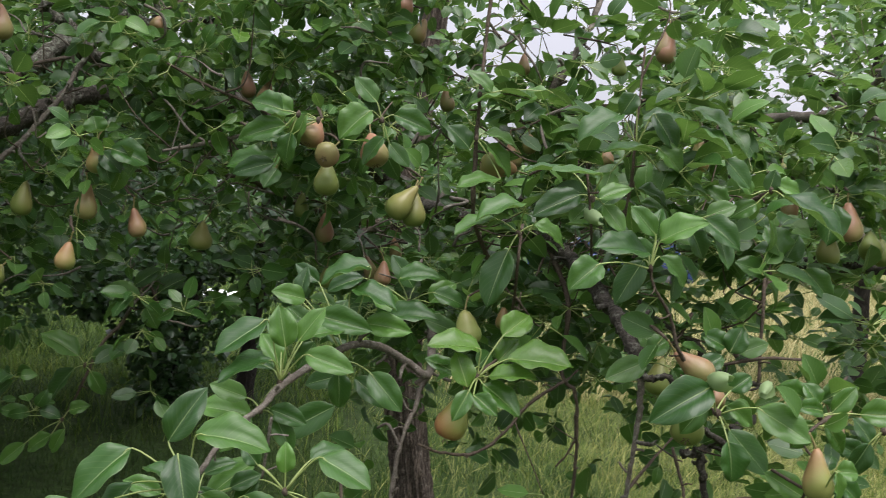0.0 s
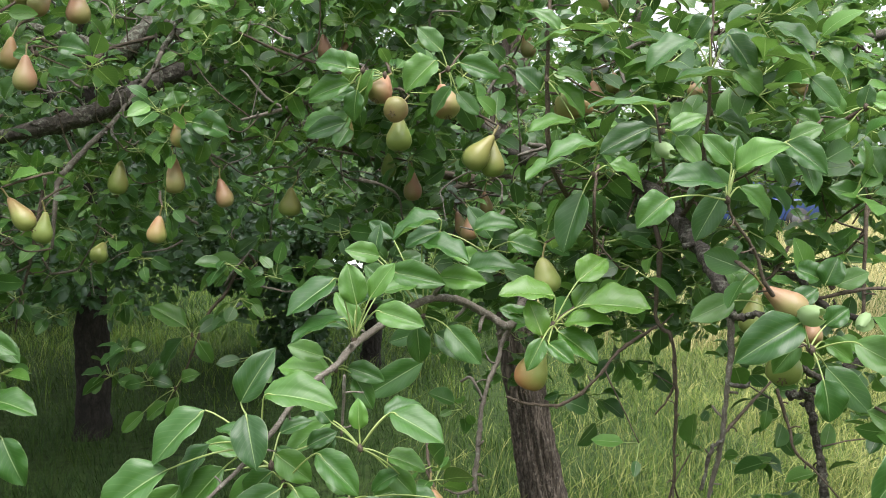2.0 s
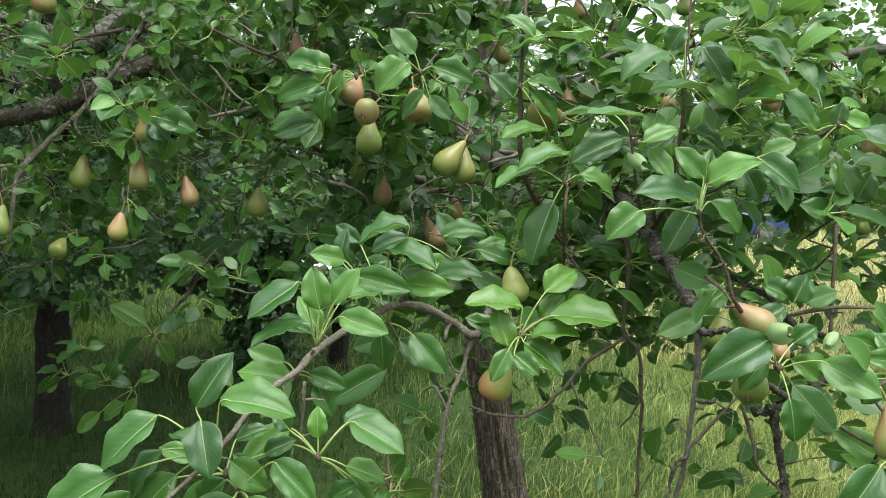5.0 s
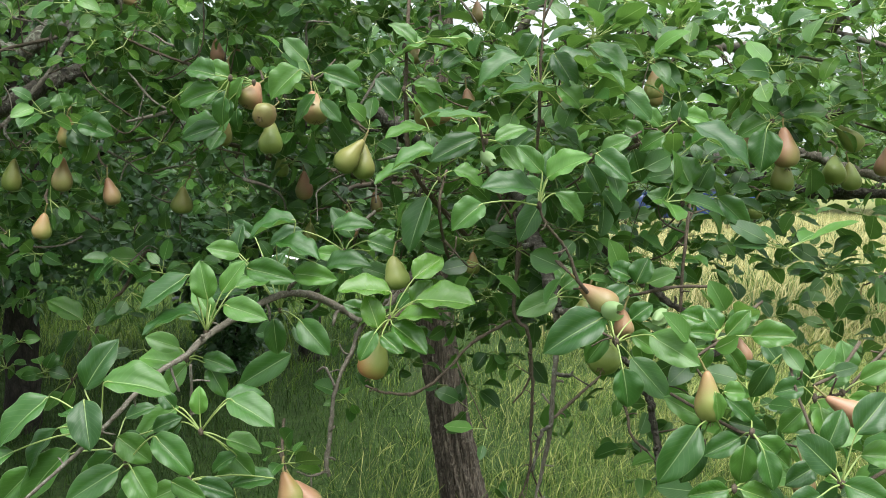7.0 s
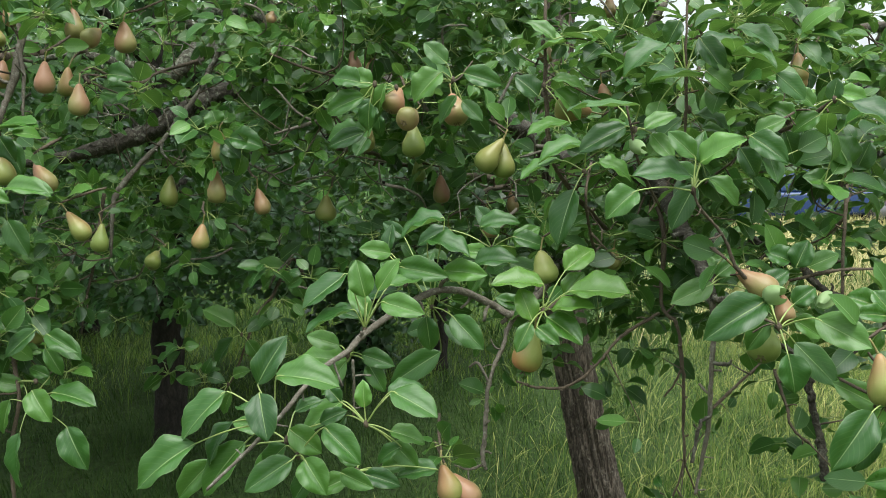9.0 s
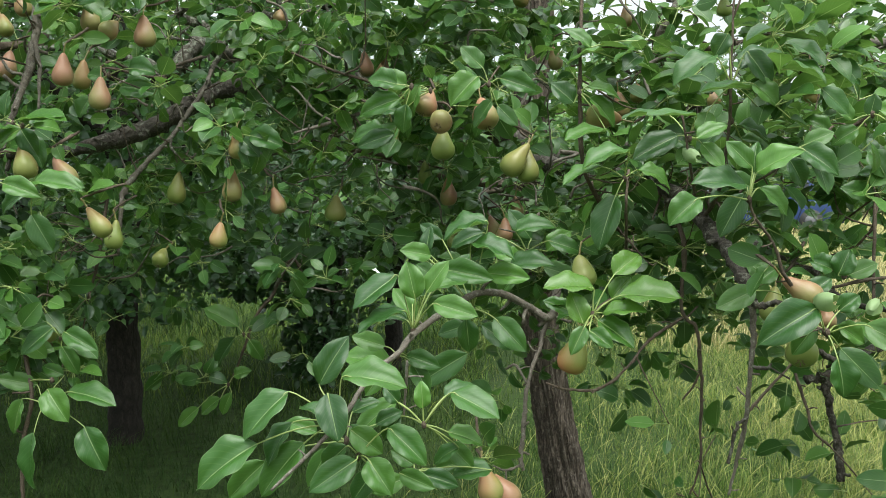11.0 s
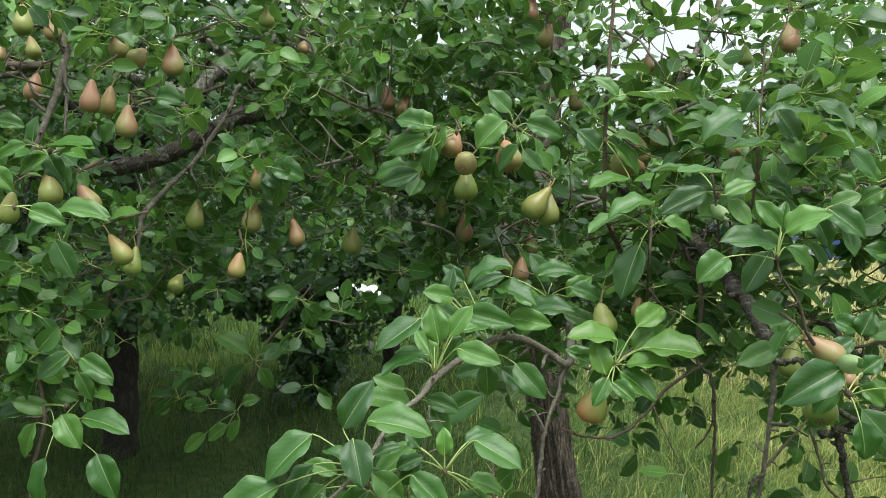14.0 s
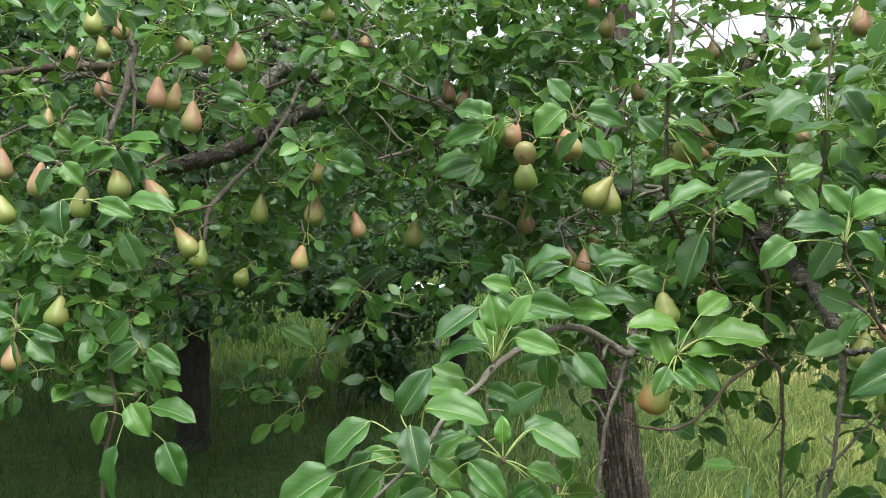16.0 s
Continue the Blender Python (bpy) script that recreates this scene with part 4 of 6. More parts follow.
rosette(TREE, (-0.148, 1.420, 1.481), [(-0.193, 1.390, 1.548, -0.117, 1.360, 1.541, 0.042, 0), (-0.124, 1.410, 1.540, -0.059, 1.390, 1.539, 0.038, 0), (-0.158, 1.420, 1.466, -0.152, 1.420, 1.410, 0.037, -8), (-0.111, 1.390, 1.472, -0.062, 1.370, 1.425, 0.042, 0), (-0.136, 1.460, 1.449, -0.082, 1.450, 1.412, 0.036, -9), (-0.122, 1.410, 1.621, -0.193, 1.400, 1.606, 0.041, 46), (-0.149, 1.400, 1.585, -0.080, 1.380, 1.576, 0.039, -47), (-0.217, 1.440, 1.565, -0.263, 1.420, 1.576, 0.033, 8), (-0.228, 1.460, 1.563, -0.223, 1.470, 1.611, 0.026, -15), (-0.203, 1.480, 1.588, -0.241, 1.490, 1.614, 0.025, 0), (-0.173, 1.620, 1.368, -0.268, 1.620, 1.308, 0.052, 0), (-0.168, 1.540, 1.434, -0.216, 1.540, 1.417, 0.033, 8)])
rosette(TREE, (0.038, 1.300, 1.493), [(0.076, 1.290, 1.523, 0.158, 1.270, 1.525, 0.050, -43), (0.051, 1.280, 1.499, 0.109, 1.260, 1.507, 0.035, -49), (0.024, 1.280, 1.483, 0.006, 1.290, 1.527, 0.035, 8), (0.044, 1.280, 1.489, 0.094, 1.260, 1.457, 0.036, -28), (0.032, 1.260, 1.477, 0.062, 1.240, 1.459, 0.026, -8), (0.025, 1.250, 1.485, 0.006, 1.230, 1.449, 0.026, 0), (0.039, 1.300, 1.532, -0.030, 1.280, 1.539, 0.039, 43), (0.069, 1.320, 1.549, 0.108, 1.350, 1.580, 0.040, -8), (0.067, 1.330, 1.512, 0.094, 1.340, 1.545, 0.032, -8), (0.011, 1.330, 1.492, -0.033, 1.330, 1.509, 0.026, 20)], LEAF_YOUNG)
rosette(TREE, (0.094, 1.460, 1.690), [(0.079, 1.440, 1.663, 0.051, 1.420, 1.582, 0.050, 23), (0.114, 1.460, 1.703, 0.169, 1.460, 1.681, 0.035, -38), (0.099, 1.440, 1.731, 0.026, 1.410, 1.715, 0.044, 48), (0.060, 1.460, 1.708, -0.003, 1.430, 1.687, 0.039, 51)])
rosette(TREE, (0.241, 1.230, 1.663), [(0.239, 1.240, 1.681, 0.167, 1.210, 1.692, 0.041, 32), (0.244, 1.230, 1.706, 0.211, 1.230, 1.741, 0.030, 0), (0.250, 1.230, 1.699, 0.299, 1.210, 1.732, 0.040, -33), (0.253, 1.260, 1.699, 0.256, 1.270, 1.743, 0.025, -36), (0.249, 1.250, 1.678, 0.217, 1.250, 1.698, 0.026, 8), (0.265, 1.280, 1.678, 0.308, 1.280, 1.644, 0.031, -23), (0.251, 1.310, 1.670, 0.219, 1.310, 1.609, 0.038, 18)])
rosette(TREE, (0.241, 1.230, 1.663), [(0.168, 1.190, 1.666, 0.130, 1.170, 1.637, 0.040, 8)])
rosette(TREE, (-0.760, 2.100, 1.308), [(-0.774, 2.100, 1.327, -0.856, 2.100, 1.374, 0.049, 30), (-0.746, 2.100, 1.328, -0.682, 2.100, 1.342, 0.042, -8), (-0.781, 2.100, 1.300, -0.839, 2.100, 1.227, 0.047, 24), (-0.746, 2.100, 1.295, -0.714, 2.100, 1.247, 0.037, -8), (-0.733, 2.100, 1.316, -0.658, 2.100, 1.359, 0.044, -31)])
rosette(TREE, (-0.801, 2.100, 1.184), [(-0.871, 2.100, 1.187, -0.938, 2.100, 1.199, 0.034, 16), (-0.822, 2.100, 1.149, -0.875, 2.100, 1.110, 0.037, 8), (-0.878, 2.100, 1.125, -0.932, 2.100, 1.076, 0.037, 0), (-0.794, 2.100, 1.164, -0.822, 2.100, 1.108, 0.032, 0), (-0.787, 2.100, 1.205, -0.746, 2.100, 1.221, 0.032, -8)])
rosette(TREE, (-0.671, 2.250, 1.442), [(-0.693, 2.250, 1.455, -0.780, 2.250, 1.459, 0.054, 8), (-0.650, 2.250, 1.464, -0.593, 2.250, 1.508, 0.048, -8), (-0.678, 2.250, 1.428, -0.649, 2.250, 1.380, 0.046, -8), (-0.708, 2.250, 1.476, -0.651, 2.250, 1.520, 0.040, 0), (-0.628, 2.250, 1.437, -0.563, 2.250, 1.426, 0.046, -8), (-0.715, 2.250, 1.447, -0.765, 2.250, 1.403, 0.048, 8)])
rolled_leaf(TREE, (0.172, 1.282, 1.725), 0.013, 0.034, 20, 15, 35)
rosette(TREE, (0.350, 1.250, 1.482), [(0.331, 1.220, 1.519, 0.253, 1.190, 1.481, 0.052, 9), (0.341, 1.300, 1.527, 0.373, 1.310, 1.549, 0.029, -8), (0.374, 1.270, 1.508, 0.400, 1.270, 1.531, 0.029, -8)])
rolled_leaf(TREE, (0.340, 1.215, 1.530), 0.016, 0.036, -15, 40, 20)
rosette(TREE, (0.276, 1.360, 1.523), [(0.278, 1.350, 1.526, 0.220, 1.330, 1.501, 0.037, 0), (0.285, 1.370, 1.534, 0.315, 1.380, 1.557, 0.032, -8), (0.304, 1.390, 1.532, 0.278, 1.400, 1.565, 0.036, 8), (0.328, 1.390, 1.513, 0.352, 1.390, 1.483, 0.029, -8)])
rosette(TREE, (-0.956, 1.540, 1.275), [(-0.936, 1.520, 1.307, -0.892, 1.500, 1.256, 0.051, -8), (-0.900, 1.530, 1.301, -0.805, 1.510, 1.292, 0.041, -42), (-0.862, 1.510, 1.242, -0.819, 1.490, 1.171, 0.056, -8), (-0.959, 1.510, 1.230, -0.965, 1.490, 1.132, 0.052, 25), (-0.997, 1.540, 1.283, -1.023, 1.540, 1.217, 0.038, 8), (-0.930, 1.570, 1.322, -0.974, 1.570, 1.340, 0.025, 8), (-0.979, 1.560, 1.305, -1.043, 1.540, 1.321, 0.036, 0)])
rosette(TREE, (-0.922, 1.550, 1.397), [(-0.919, 1.520, 1.422, -0.970, 1.500, 1.377, 0.038, 4), (-0.904, 1.530, 1.412, -0.838, 1.510, 1.387, 0.038, -8), (-0.922, 1.550, 1.382, -0.891, 1.550, 1.331, 0.030, -25), (-0.918, 1.570, 1.405, -0.864, 1.570, 1.356, 0.036, -24), (-0.961, 1.570, 1.423, -1.016, 1.570, 1.441, 0.035, 8)])
rosette(TREE, (-0.892, 1.420, 1.668), [(-0.865, 1.400, 1.687, -0.787, 1.390, 1.683, 0.035, -18), (-0.906, 1.440, 1.631, -0.871, 1.440, 1.570, 0.043, -8), (-0.902, 1.420, 1.668, -0.953, 1.420, 1.639, 0.033, 8)])
rosette(TREE, (-0.940, 1.480, 1.784), [(-0.938, 1.470, 1.792, -0.844, 1.450, 1.791, 0.039, -55), (-0.942, 1.480, 1.779, -1.002, 1.480, 1.745, 0.035, 0)], LEAF_YOUNG)
rosette(TREE, (0.024, 1.580, 1.908), [(0.043, 1.580, 1.913, 0.001, 1.580, 1.948, 0.031, 27), (0.065, 1.580, 1.909, 0.001, 1.580, 1.895, 0.038, 43), (0.139, 1.580, 1.922, 0.089, 1.580, 1.900, 0.033, 37), (0.092, 1.580, 1.891, 0.156, 1.580, 1.870, 0.039, -55)])
rosette(TREE, (0.025, 1.580, 1.837), [(0.070, 1.560, 1.769, -0.000, 1.530, 1.757, 0.042, 48), (0.042, 1.580, 1.828, 0.088, 1.580, 1.784, 0.037, -30), (0.015, 1.580, 1.819, -0.022, 1.580, 1.854, 0.041, 8), (0.037, 1.580, 1.846, 0.095, 1.580, 1.829, 0.035, -42)])
rosette(TREE, (0.243, 1.380, 1.829), [(0.220, 1.380, 1.870, 0.153, 1.350, 1.838, 0.043, 37), (0.261, 1.370, 1.877, 0.294, 1.350, 1.829, 0.037, 0), (0.236, 1.380, 1.904, 0.217, 1.380, 1.873, 0.032, 8), (0.266, 1.360, 1.821, 0.191, 1.330, 1.820, 0.044, 56), (0.269, 1.360, 1.829, 0.305, 1.350, 1.800, 0.037, -8), (0.283, 1.380, 1.795, 0.343, 1.380, 1.792, 0.037, -55), (0.206, 1.360, 1.789, 0.195, 1.350, 1.756, 0.032, 8), (0.260, 1.410, 1.855, 0.329, 1.430, 1.889, 0.045, -37)])
rosette(TREE, (0.334, 1.350, 1.842), [(0.310, 1.350, 1.885, 0.361, 1.320, 1.855, 0.040, -33), (0.303, 1.330, 1.846, 0.356, 1.300, 1.837, 0.040, -50), (0.363, 1.350, 1.820, 0.401, 1.350, 1.784, 0.035, -8), (0.333, 1.370, 1.829, 0.300, 1.370, 1.780, 0.036, 38)])
rosette(TREE, (0.168, 1.280, 1.747), [(0.174, 1.260, 1.778, 0.105, 1.230, 1.774, 0.041, 54), (0.157, 1.310, 1.752, 0.094, 1.290, 1.722, 0.040, 11), (0.181, 1.300, 1.748, 0.224, 1.310, 1.768, 0.027, -20), (0.146, 1.320, 1.781, 0.079, 1.300, 1.783, 0.038, 61), (0.191, 1.320, 1.742, 0.220, 1.310, 1.706, 0.030, -8)])
rosette(TREE, (0.251, 1.420, 1.778), [(0.259, 1.420, 1.770, 0.313, 1.420, 1.748, 0.035, -41), (0.243, 1.440, 1.767, 0.202, 1.440, 1.734, 0.032, 26), (0.271, 1.440, 1.751, 0.327, 1.440, 1.721, 0.038, -41)])
rosette(TREE, (0.314, 1.300, 1.728), [(0.319, 1.280, 1.733, 0.361, 1.250, 1.702, 0.038, 0), (0.328, 1.300, 1.737, 0.367, 1.300, 1.755, 0.028, -7), (0.308, 1.300, 1.719, 0.331, 1.300, 1.680, 0.034, -8), (0.337, 1.280, 1.722, 0.351, 1.260, 1.671, 0.034, -25)])
rosette(TREE, (-0.132, 1.580, 1.853), [(-0.150, 1.570, 1.866, -0.197, 1.550, 1.821, 0.056, 8), (-0.126, 1.580, 1.826, -0.157, 1.580, 1.780, 0.032, 28), (-0.113, 1.580, 1.863, -0.049, 1.580, 1.845, 0.041, 0), (-0.142, 1.580, 1.881, -0.180, 1.580, 1.917, 0.037, 8), (-0.117, 1.580, 1.817, -0.083, 1.580, 1.781, 0.028, 0)])
rosette(TREE, (-0.237, 1.600, 1.845), [(-0.280, 1.600, 1.852, -0.329, 1.600, 1.872, 0.042, 8), (-0.256, 1.600, 1.854, -0.279, 1.600, 1.798, 0.034, 20), (-0.314, 1.650, 1.830, -0.376, 1.640, 1.809, 0.038, 0), (-0.279, 1.600, 1.816, -0.288, 1.600, 1.779, 0.034, 8)])
rosette(TREE, (-0.321, 1.720, 1.780), [(-0.311, 1.720, 1.795, -0.365, 1.720, 1.738, 0.043, 10), (-0.301, 1.720, 1.806, -0.300, 1.720, 1.765, 0.031, 8), (-0.332, 1.720, 1.780, -0.410, 1.720, 1.768, 0.043, 19), (-0.306, 1.720, 1.816, -0.359, 1.720, 1.825, 0.035, 8)])
rosette(TREE, (0.351, 1.240, 1.481), [(0.389, 1.210, 1.499, 0.447, 1.180, 1.468, 0.046, 0), (0.374, 1.260, 1.458, 0.420, 1.240, 1.407, 0.041, 0), (0.356, 1.210, 1.453, 0.366, 1.200, 1.405, 0.044, -8), (0.343, 1.270, 1.487, 0.313, 1.270, 1.446, 0.030, 8), (0.375, 1.280, 1.486, 0.415, 1.280, 1.463, 0.030, -8)])
rolled_leaf(TREE, (0.404, 1.223, 1.522), 0.012, 0.030, 25, 10, -30)
rosette(TREE, (0.475, 1.220, 1.492), [(0.517, 1.200, 1.503, 0.566, 1.180, 1.510, 0.036, -8), (0.490, 1.220, 1.499, 0.519, 1.220, 1.533, 0.027, 0), (0.473, 1.210, 1.502, 0.434, 1.190, 1.510, 0.024, 8), (0.476, 1.240, 1.481, 0.451, 1.240, 1.445, 0.030, 8), (0.497, 1.250, 1.479, 0.526, 1.250, 1.441, 0.027, 0), (0.491, 1.260, 1.500, 0.473, 1.270, 1.526, 0.030, 8), (0.480, 1.280, 1.504, 0.444, 1.280, 1.519, 0.033, 8), (0.512, 1.300, 1.498, 0.554, 1.300, 1.523, 0.033, -8)], LEAF_YOUNG)
rosette(TREE, (0.470, 1.180, 1.400), [(0.446, 1.160, 1.393, 0.396, 1.130, 1.330, 0.048, 0), (0.475, 1.160, 1.438, 0.503, 1.160, 1.439, 0.026, -8), (0.455, 1.120, 1.448, 0.463, 1.120, 1.413, 0.021, -24), (0.471, 1.230, 1.382, 0.417, 1.230, 1.411, 0.036, 8), (0.496, 1.210, 1.388, 0.545, 1.200, 1.378, 0.032, 0), (0.487, 1.200, 1.376, 0.535, 1.180, 1.331, 0.040, -25), (0.470, 1.240, 1.355, 0.444, 1.230, 1.294, 0.036, 0)])
rosette(TREE, (0.596, 1.080, 1.353), [(0.609, 1.080, 1.414, 0.653, 1.100, 1.459, 0.041, -8), (0.583, 1.070, 1.371, 0.539, 1.070, 1.411, 0.041, 8), (0.592, 1.060, 1.360, 0.632, 1.030, 1.350, 0.035, 0), (0.591, 1.120, 1.382, 0.612, 1.130, 1.429, 0.033, -8), (0.575, 1.110, 1.363, 0.540, 1.100, 1.344, 0.029, 8), (0.624, 1.100, 1.382, 0.677, 1.100, 1.384, 0.033, -8), (0.567, 1.060, 1.346, 0.523, 1.040, 1.331, 0.033, 8)])
rosette(TREE, (0.591, 1.170, 1.432), [(0.578, 1.170, 1.417, 0.551, 1.170, 1.387, 0.029, 8), (0.598, 1.170, 1.421, 0.601, 1.150, 1.387, 0.036, -8), (0.576, 1.170, 1.446, 0.541, 1.170, 1.438, 0.029, 8), (0.611, 1.190, 1.443, 0.642, 1.200, 1.471, 0.029, -8)])
rosette(TREE, (0.636, 1.200, 1.433), [(0.646, 1.220, 1.452, 0.644, 1.230, 1.495, 0.037, 8), (0.657, 1.200, 1.449, 0.699, 1.200, 1.473, 0.030, 0), (0.635, 1.230, 1.449, 0.625, 1.240, 1.489, 0.023, 19), (0.644, 1.200, 1.426, 0.688, 1.200, 1.420, 0.025, 0)])
rosette(TREE, (0.577, 1.250, 1.474), [(0.559, 1.250, 1.457, 0.535, 1.250, 1.410, 0.031, 0), (0.585, 1.250, 1.466, 0.609, 1.250, 1.428, 0.025, -23), (0.572, 1.280, 1.427, 0.522, 1.270, 1.452, 0.031, 0), (0.582, 1.290, 1.449, 0.560, 1.300, 1.479, 0.031, 8)])
rosette(TREE, (0.510, 1.150, 1.391), [(0.517, 1.150, 1.384, 0.561, 1.150, 1.349, 0.035, -8), (0.503, 1.150, 1.376, 0.499, 1.150, 1.325, 0.035, 8), (0.519, 1.130, 1.376, 0.529, 1.110, 1.333, 0.031, 0), (0.504, 1.180, 1.375, 0.459, 1.170, 1.354, 0.031, 8), (0.520, 1.190, 1.395, 0.490, 1.190, 1.424, 0.028, 8)])
rosette(TREE, (0.484, 1.120, 1.328), [(0.491, 1.120, 1.328, 0.533, 1.120, 1.315, 0.030, -8), (0.478, 1.120, 1.327, 0.430, 1.120, 1.318, 0.028, 0), (0.471, 1.120, 1.320, 0.445, 1.120, 1.290, 0.034, 8), (0.509, 1.160, 1.322, 0.531, 1.170, 1.349, 0.028, -8)], LEAF_YOUNG)
rosette(TREE, (0.394, 1.320, 1.552), [(0.386, 1.320, 1.552, 0.401, 1.320, 1.589, 0.036, -8), (0.378, 1.320, 1.560, 0.346, 1.320, 1.576, 0.032, 8), (0.406, 1.340, 1.550, 0.445, 1.340, 1.567, 0.029, -8)])
rosette(TREE, (0.461, 1.400, 1.663), [(0.468, 1.380, 1.689, 0.448, 1.390, 1.735, 0.048, 8), (0.481, 1.400, 1.680, 0.500, 1.400, 1.723, 0.038, -8), (0.506, 1.420, 1.676, 0.442, 1.400, 1.705, 0.038, 39), (0.511, 1.400, 1.673, 0.563, 1.400, 1.631, 0.038, 0), (0.461, 1.400, 1.663, 0.410, 1.400, 1.675, 0.034, 8)])
rosette(TREE, (0.649, 1.620, 1.797), [(0.632, 1.590, 1.781, 0.621, 1.570, 1.715, 0.058, 8), (0.640, 1.620, 1.796, 0.593, 1.620, 1.772, 0.036, 8), (0.658, 1.620, 1.806, 0.695, 1.620, 1.831, 0.044, -8), (0.644, 1.620, 1.811, 0.609, 1.620, 1.839, 0.034, 8), (0.685, 1.660, 1.799, 0.711, 1.660, 1.765, 0.050, -8), (0.659, 1.640, 1.812, 0.647, 1.640, 1.860, 0.030, 0)])
rosette(TREE, (0.452, 1.400, 1.785), [(0.459, 1.370, 1.776, 0.543, 1.340, 1.724, 0.061, -41), (0.423, 1.400, 1.776, 0.397, 1.400, 1.805, 0.026, 8), (0.456, 1.400, 1.793, 0.497, 1.400, 1.786, 0.029, -8), (0.432, 1.400, 1.764, 0.395, 1.400, 1.742, 0.029, 8), (0.448, 1.400, 1.781, 0.455, 1.400, 1.814, 0.026, -8)])
rosette(TREE, (0.397, 1.450, 1.756), [(0.406, 1.450, 1.760, 0.370, 1.450, 1.786, 0.030, 8), (0.415, 1.450, 1.747, 0.434, 1.450, 1.713, 0.034, -8), (0.389, 1.450, 1.738, 0.346, 1.450, 1.711, 0.039, 8), (0.393, 1.450, 1.743, 0.408, 1.450, 1.695, 0.041, -8)])
rosette(TREE, (-1.037, 1.450, 1.751), [(-1.051, 1.450, 1.741, -1.076, 1.450, 1.695, 0.041, 8), (-1.031, 1.450, 1.751, -0.992, 1.450, 1.717, 0.037, -8), (-1.042, 1.450, 1.756, -1.098, 1.450, 1.780, 0.031, 0)])
rosette(TREE, (-0.967, 1.500, 1.790), [(-0.938, 1.480, 1.797, -0.851, 1.460, 1.795, 0.037, -35), (-0.983, 1.500, 1.800, -0.978, 1.500, 1.846, 0.029, -8), (-0.955, 1.500, 1.780, -0.927, 1.500, 1.734, 0.038, -8), (-0.995, 1.500, 1.795, -1.052, 1.500, 1.773, 0.032, 8), (-0.956, 1.520, 1.776, -0.927, 1.520, 1.714, 0.035, -34)])
rosette(TREE, (-0.944, 1.380, 1.689), [(-0.975, 1.360, 1.688, -0.965, 1.340, 1.629, 0.060, 8), (-0.912, 1.370, 1.685, -0.849, 1.360, 1.670, 0.035, -8), (-0.877, 1.400, 1.686, -0.789, 1.380, 1.686, 0.037, -31)])
rosette(TREE, (-0.926, 1.520, 1.324), [(-1.019, 1.570, 1.301, -1.097, 1.560, 1.281, 0.038, 32), (-1.055, 1.600, 1.281, -1.147, 1.590, 1.294, 0.044, 49)])
rosette(TREE, (-1.158, 1.500, 1.437), [(-1.122, 1.500, 1.439, -1.064, 1.500, 1.426, 0.032, -8), (-1.134, 1.500, 1.422, -1.082, 1.500, 1.382, 0.042, -8), (-1.170, 1.500, 1.463, -1.217, 1.500, 1.482, 0.034, 8), (-1.170, 1.500, 1.420, -1.171, 1.500, 1.334, 0.048, 8), (-1.146, 1.500, 1.454, -1.122, 1.500, 1.508, 0.038, -8)])
rosette(TREE, (-1.095, 1.550, 1.833), [(-1.107, 1.550, 1.817, -1.072, 1.550, 1.785, 0.035, -8), (-1.083, 1.550, 1.839, -1.031, 1.550, 1.834, 0.033, -8), (-1.125, 1.550, 1.822, -1.166, 1.550, 1.838, 0.029, 8), (-1.095, 1.550, 1.849, -1.107, 1.550, 1.892, 0.029, 8)], LEAF_YOUNG)
rosette(TREE, (-0.866, 1.660, 1.888), [(-0.825, 1.660, 1.899, -0.776, 1.660, 1.896, 0.046, -8), (-0.856, 1.690, 1.869, -0.786, 1.680, 1.857, 0.052, -8), (-0.917, 1.680, 1.845, -0.942, 1.680, 1.811, 0.042, 8), (-0.878, 1.660, 1.882, -0.908, 1.660, 1.893, 0.031, 8)])
rosette(TREE, (-0.660, 1.780, 1.774), [(-0.657, 1.780, 1.801, -0.667, 1.780, 1.832, 0.045, 8), (-0.648, 1.780, 1.768, -0.611, 1.780, 1.734, 0.040, -8), (-0.630, 1.780, 1.775, -0.563, 1.780, 1.759, 0.052, -8), (-0.642, 1.780, 1.757, -0.629, 1.780, 1.711, 0.034, -8)])
rosette(TREE, (-0.264, 1.550, 1.848), [(-0.289, 1.550, 1.852, -0.339, 1.550, 1.866, 0.043, 8), (-0.283, 1.550, 1.828, -0.353, 1.550, 1.807, 0.043, 0), (-0.273, 1.550, 1.818, -0.281, 1.550, 1.769, 0.035, 8), (-0.311, 1.650, 1.771, -0.380, 1.650, 1.749, 0.039, 0), (-0.306, 1.650, 1.761, -0.323, 1.630, 1.729, 0.039, 8)])

# ---- the pears ----
pear((-0.249, 1.620, 1.821), 0.056, 0.043, 15, 40, "russet", 0.24, 11, 0.020)
pear((-0.218, 1.600, 1.791), 0.057, 0.043, 20, 64, "russet", 0.24, 78, 0.020, "russet pear with its dry calyx turned outward")
pear((-0.222, 1.660, 1.744), 0.063, 0.045, 0, 20, "green", 0.24, 145, 0.020)
pear((-0.144, 1.670, 1.802), 0.069, 0.049, -15, 35, "russet", 0.24, 212, 0.020)
pear((-0.095, 1.730, 1.715), 0.076, 0.047, 38, 10, "green", 0.20, 279, 0.020)
pear((-0.068, 1.760, 1.703), 0.073, 0.044, -5, 15, "green", 0.24, 346, 0.020)
pear((0.061, 1.630, 1.798), 0.067, 0.048, 95, 15, "blush", 0.24, 53, 0.020)
pear((-0.681, 1.815, 1.663), 0.071, 0.042, 2, 0, "russet", 0.20, 120, 0.020)
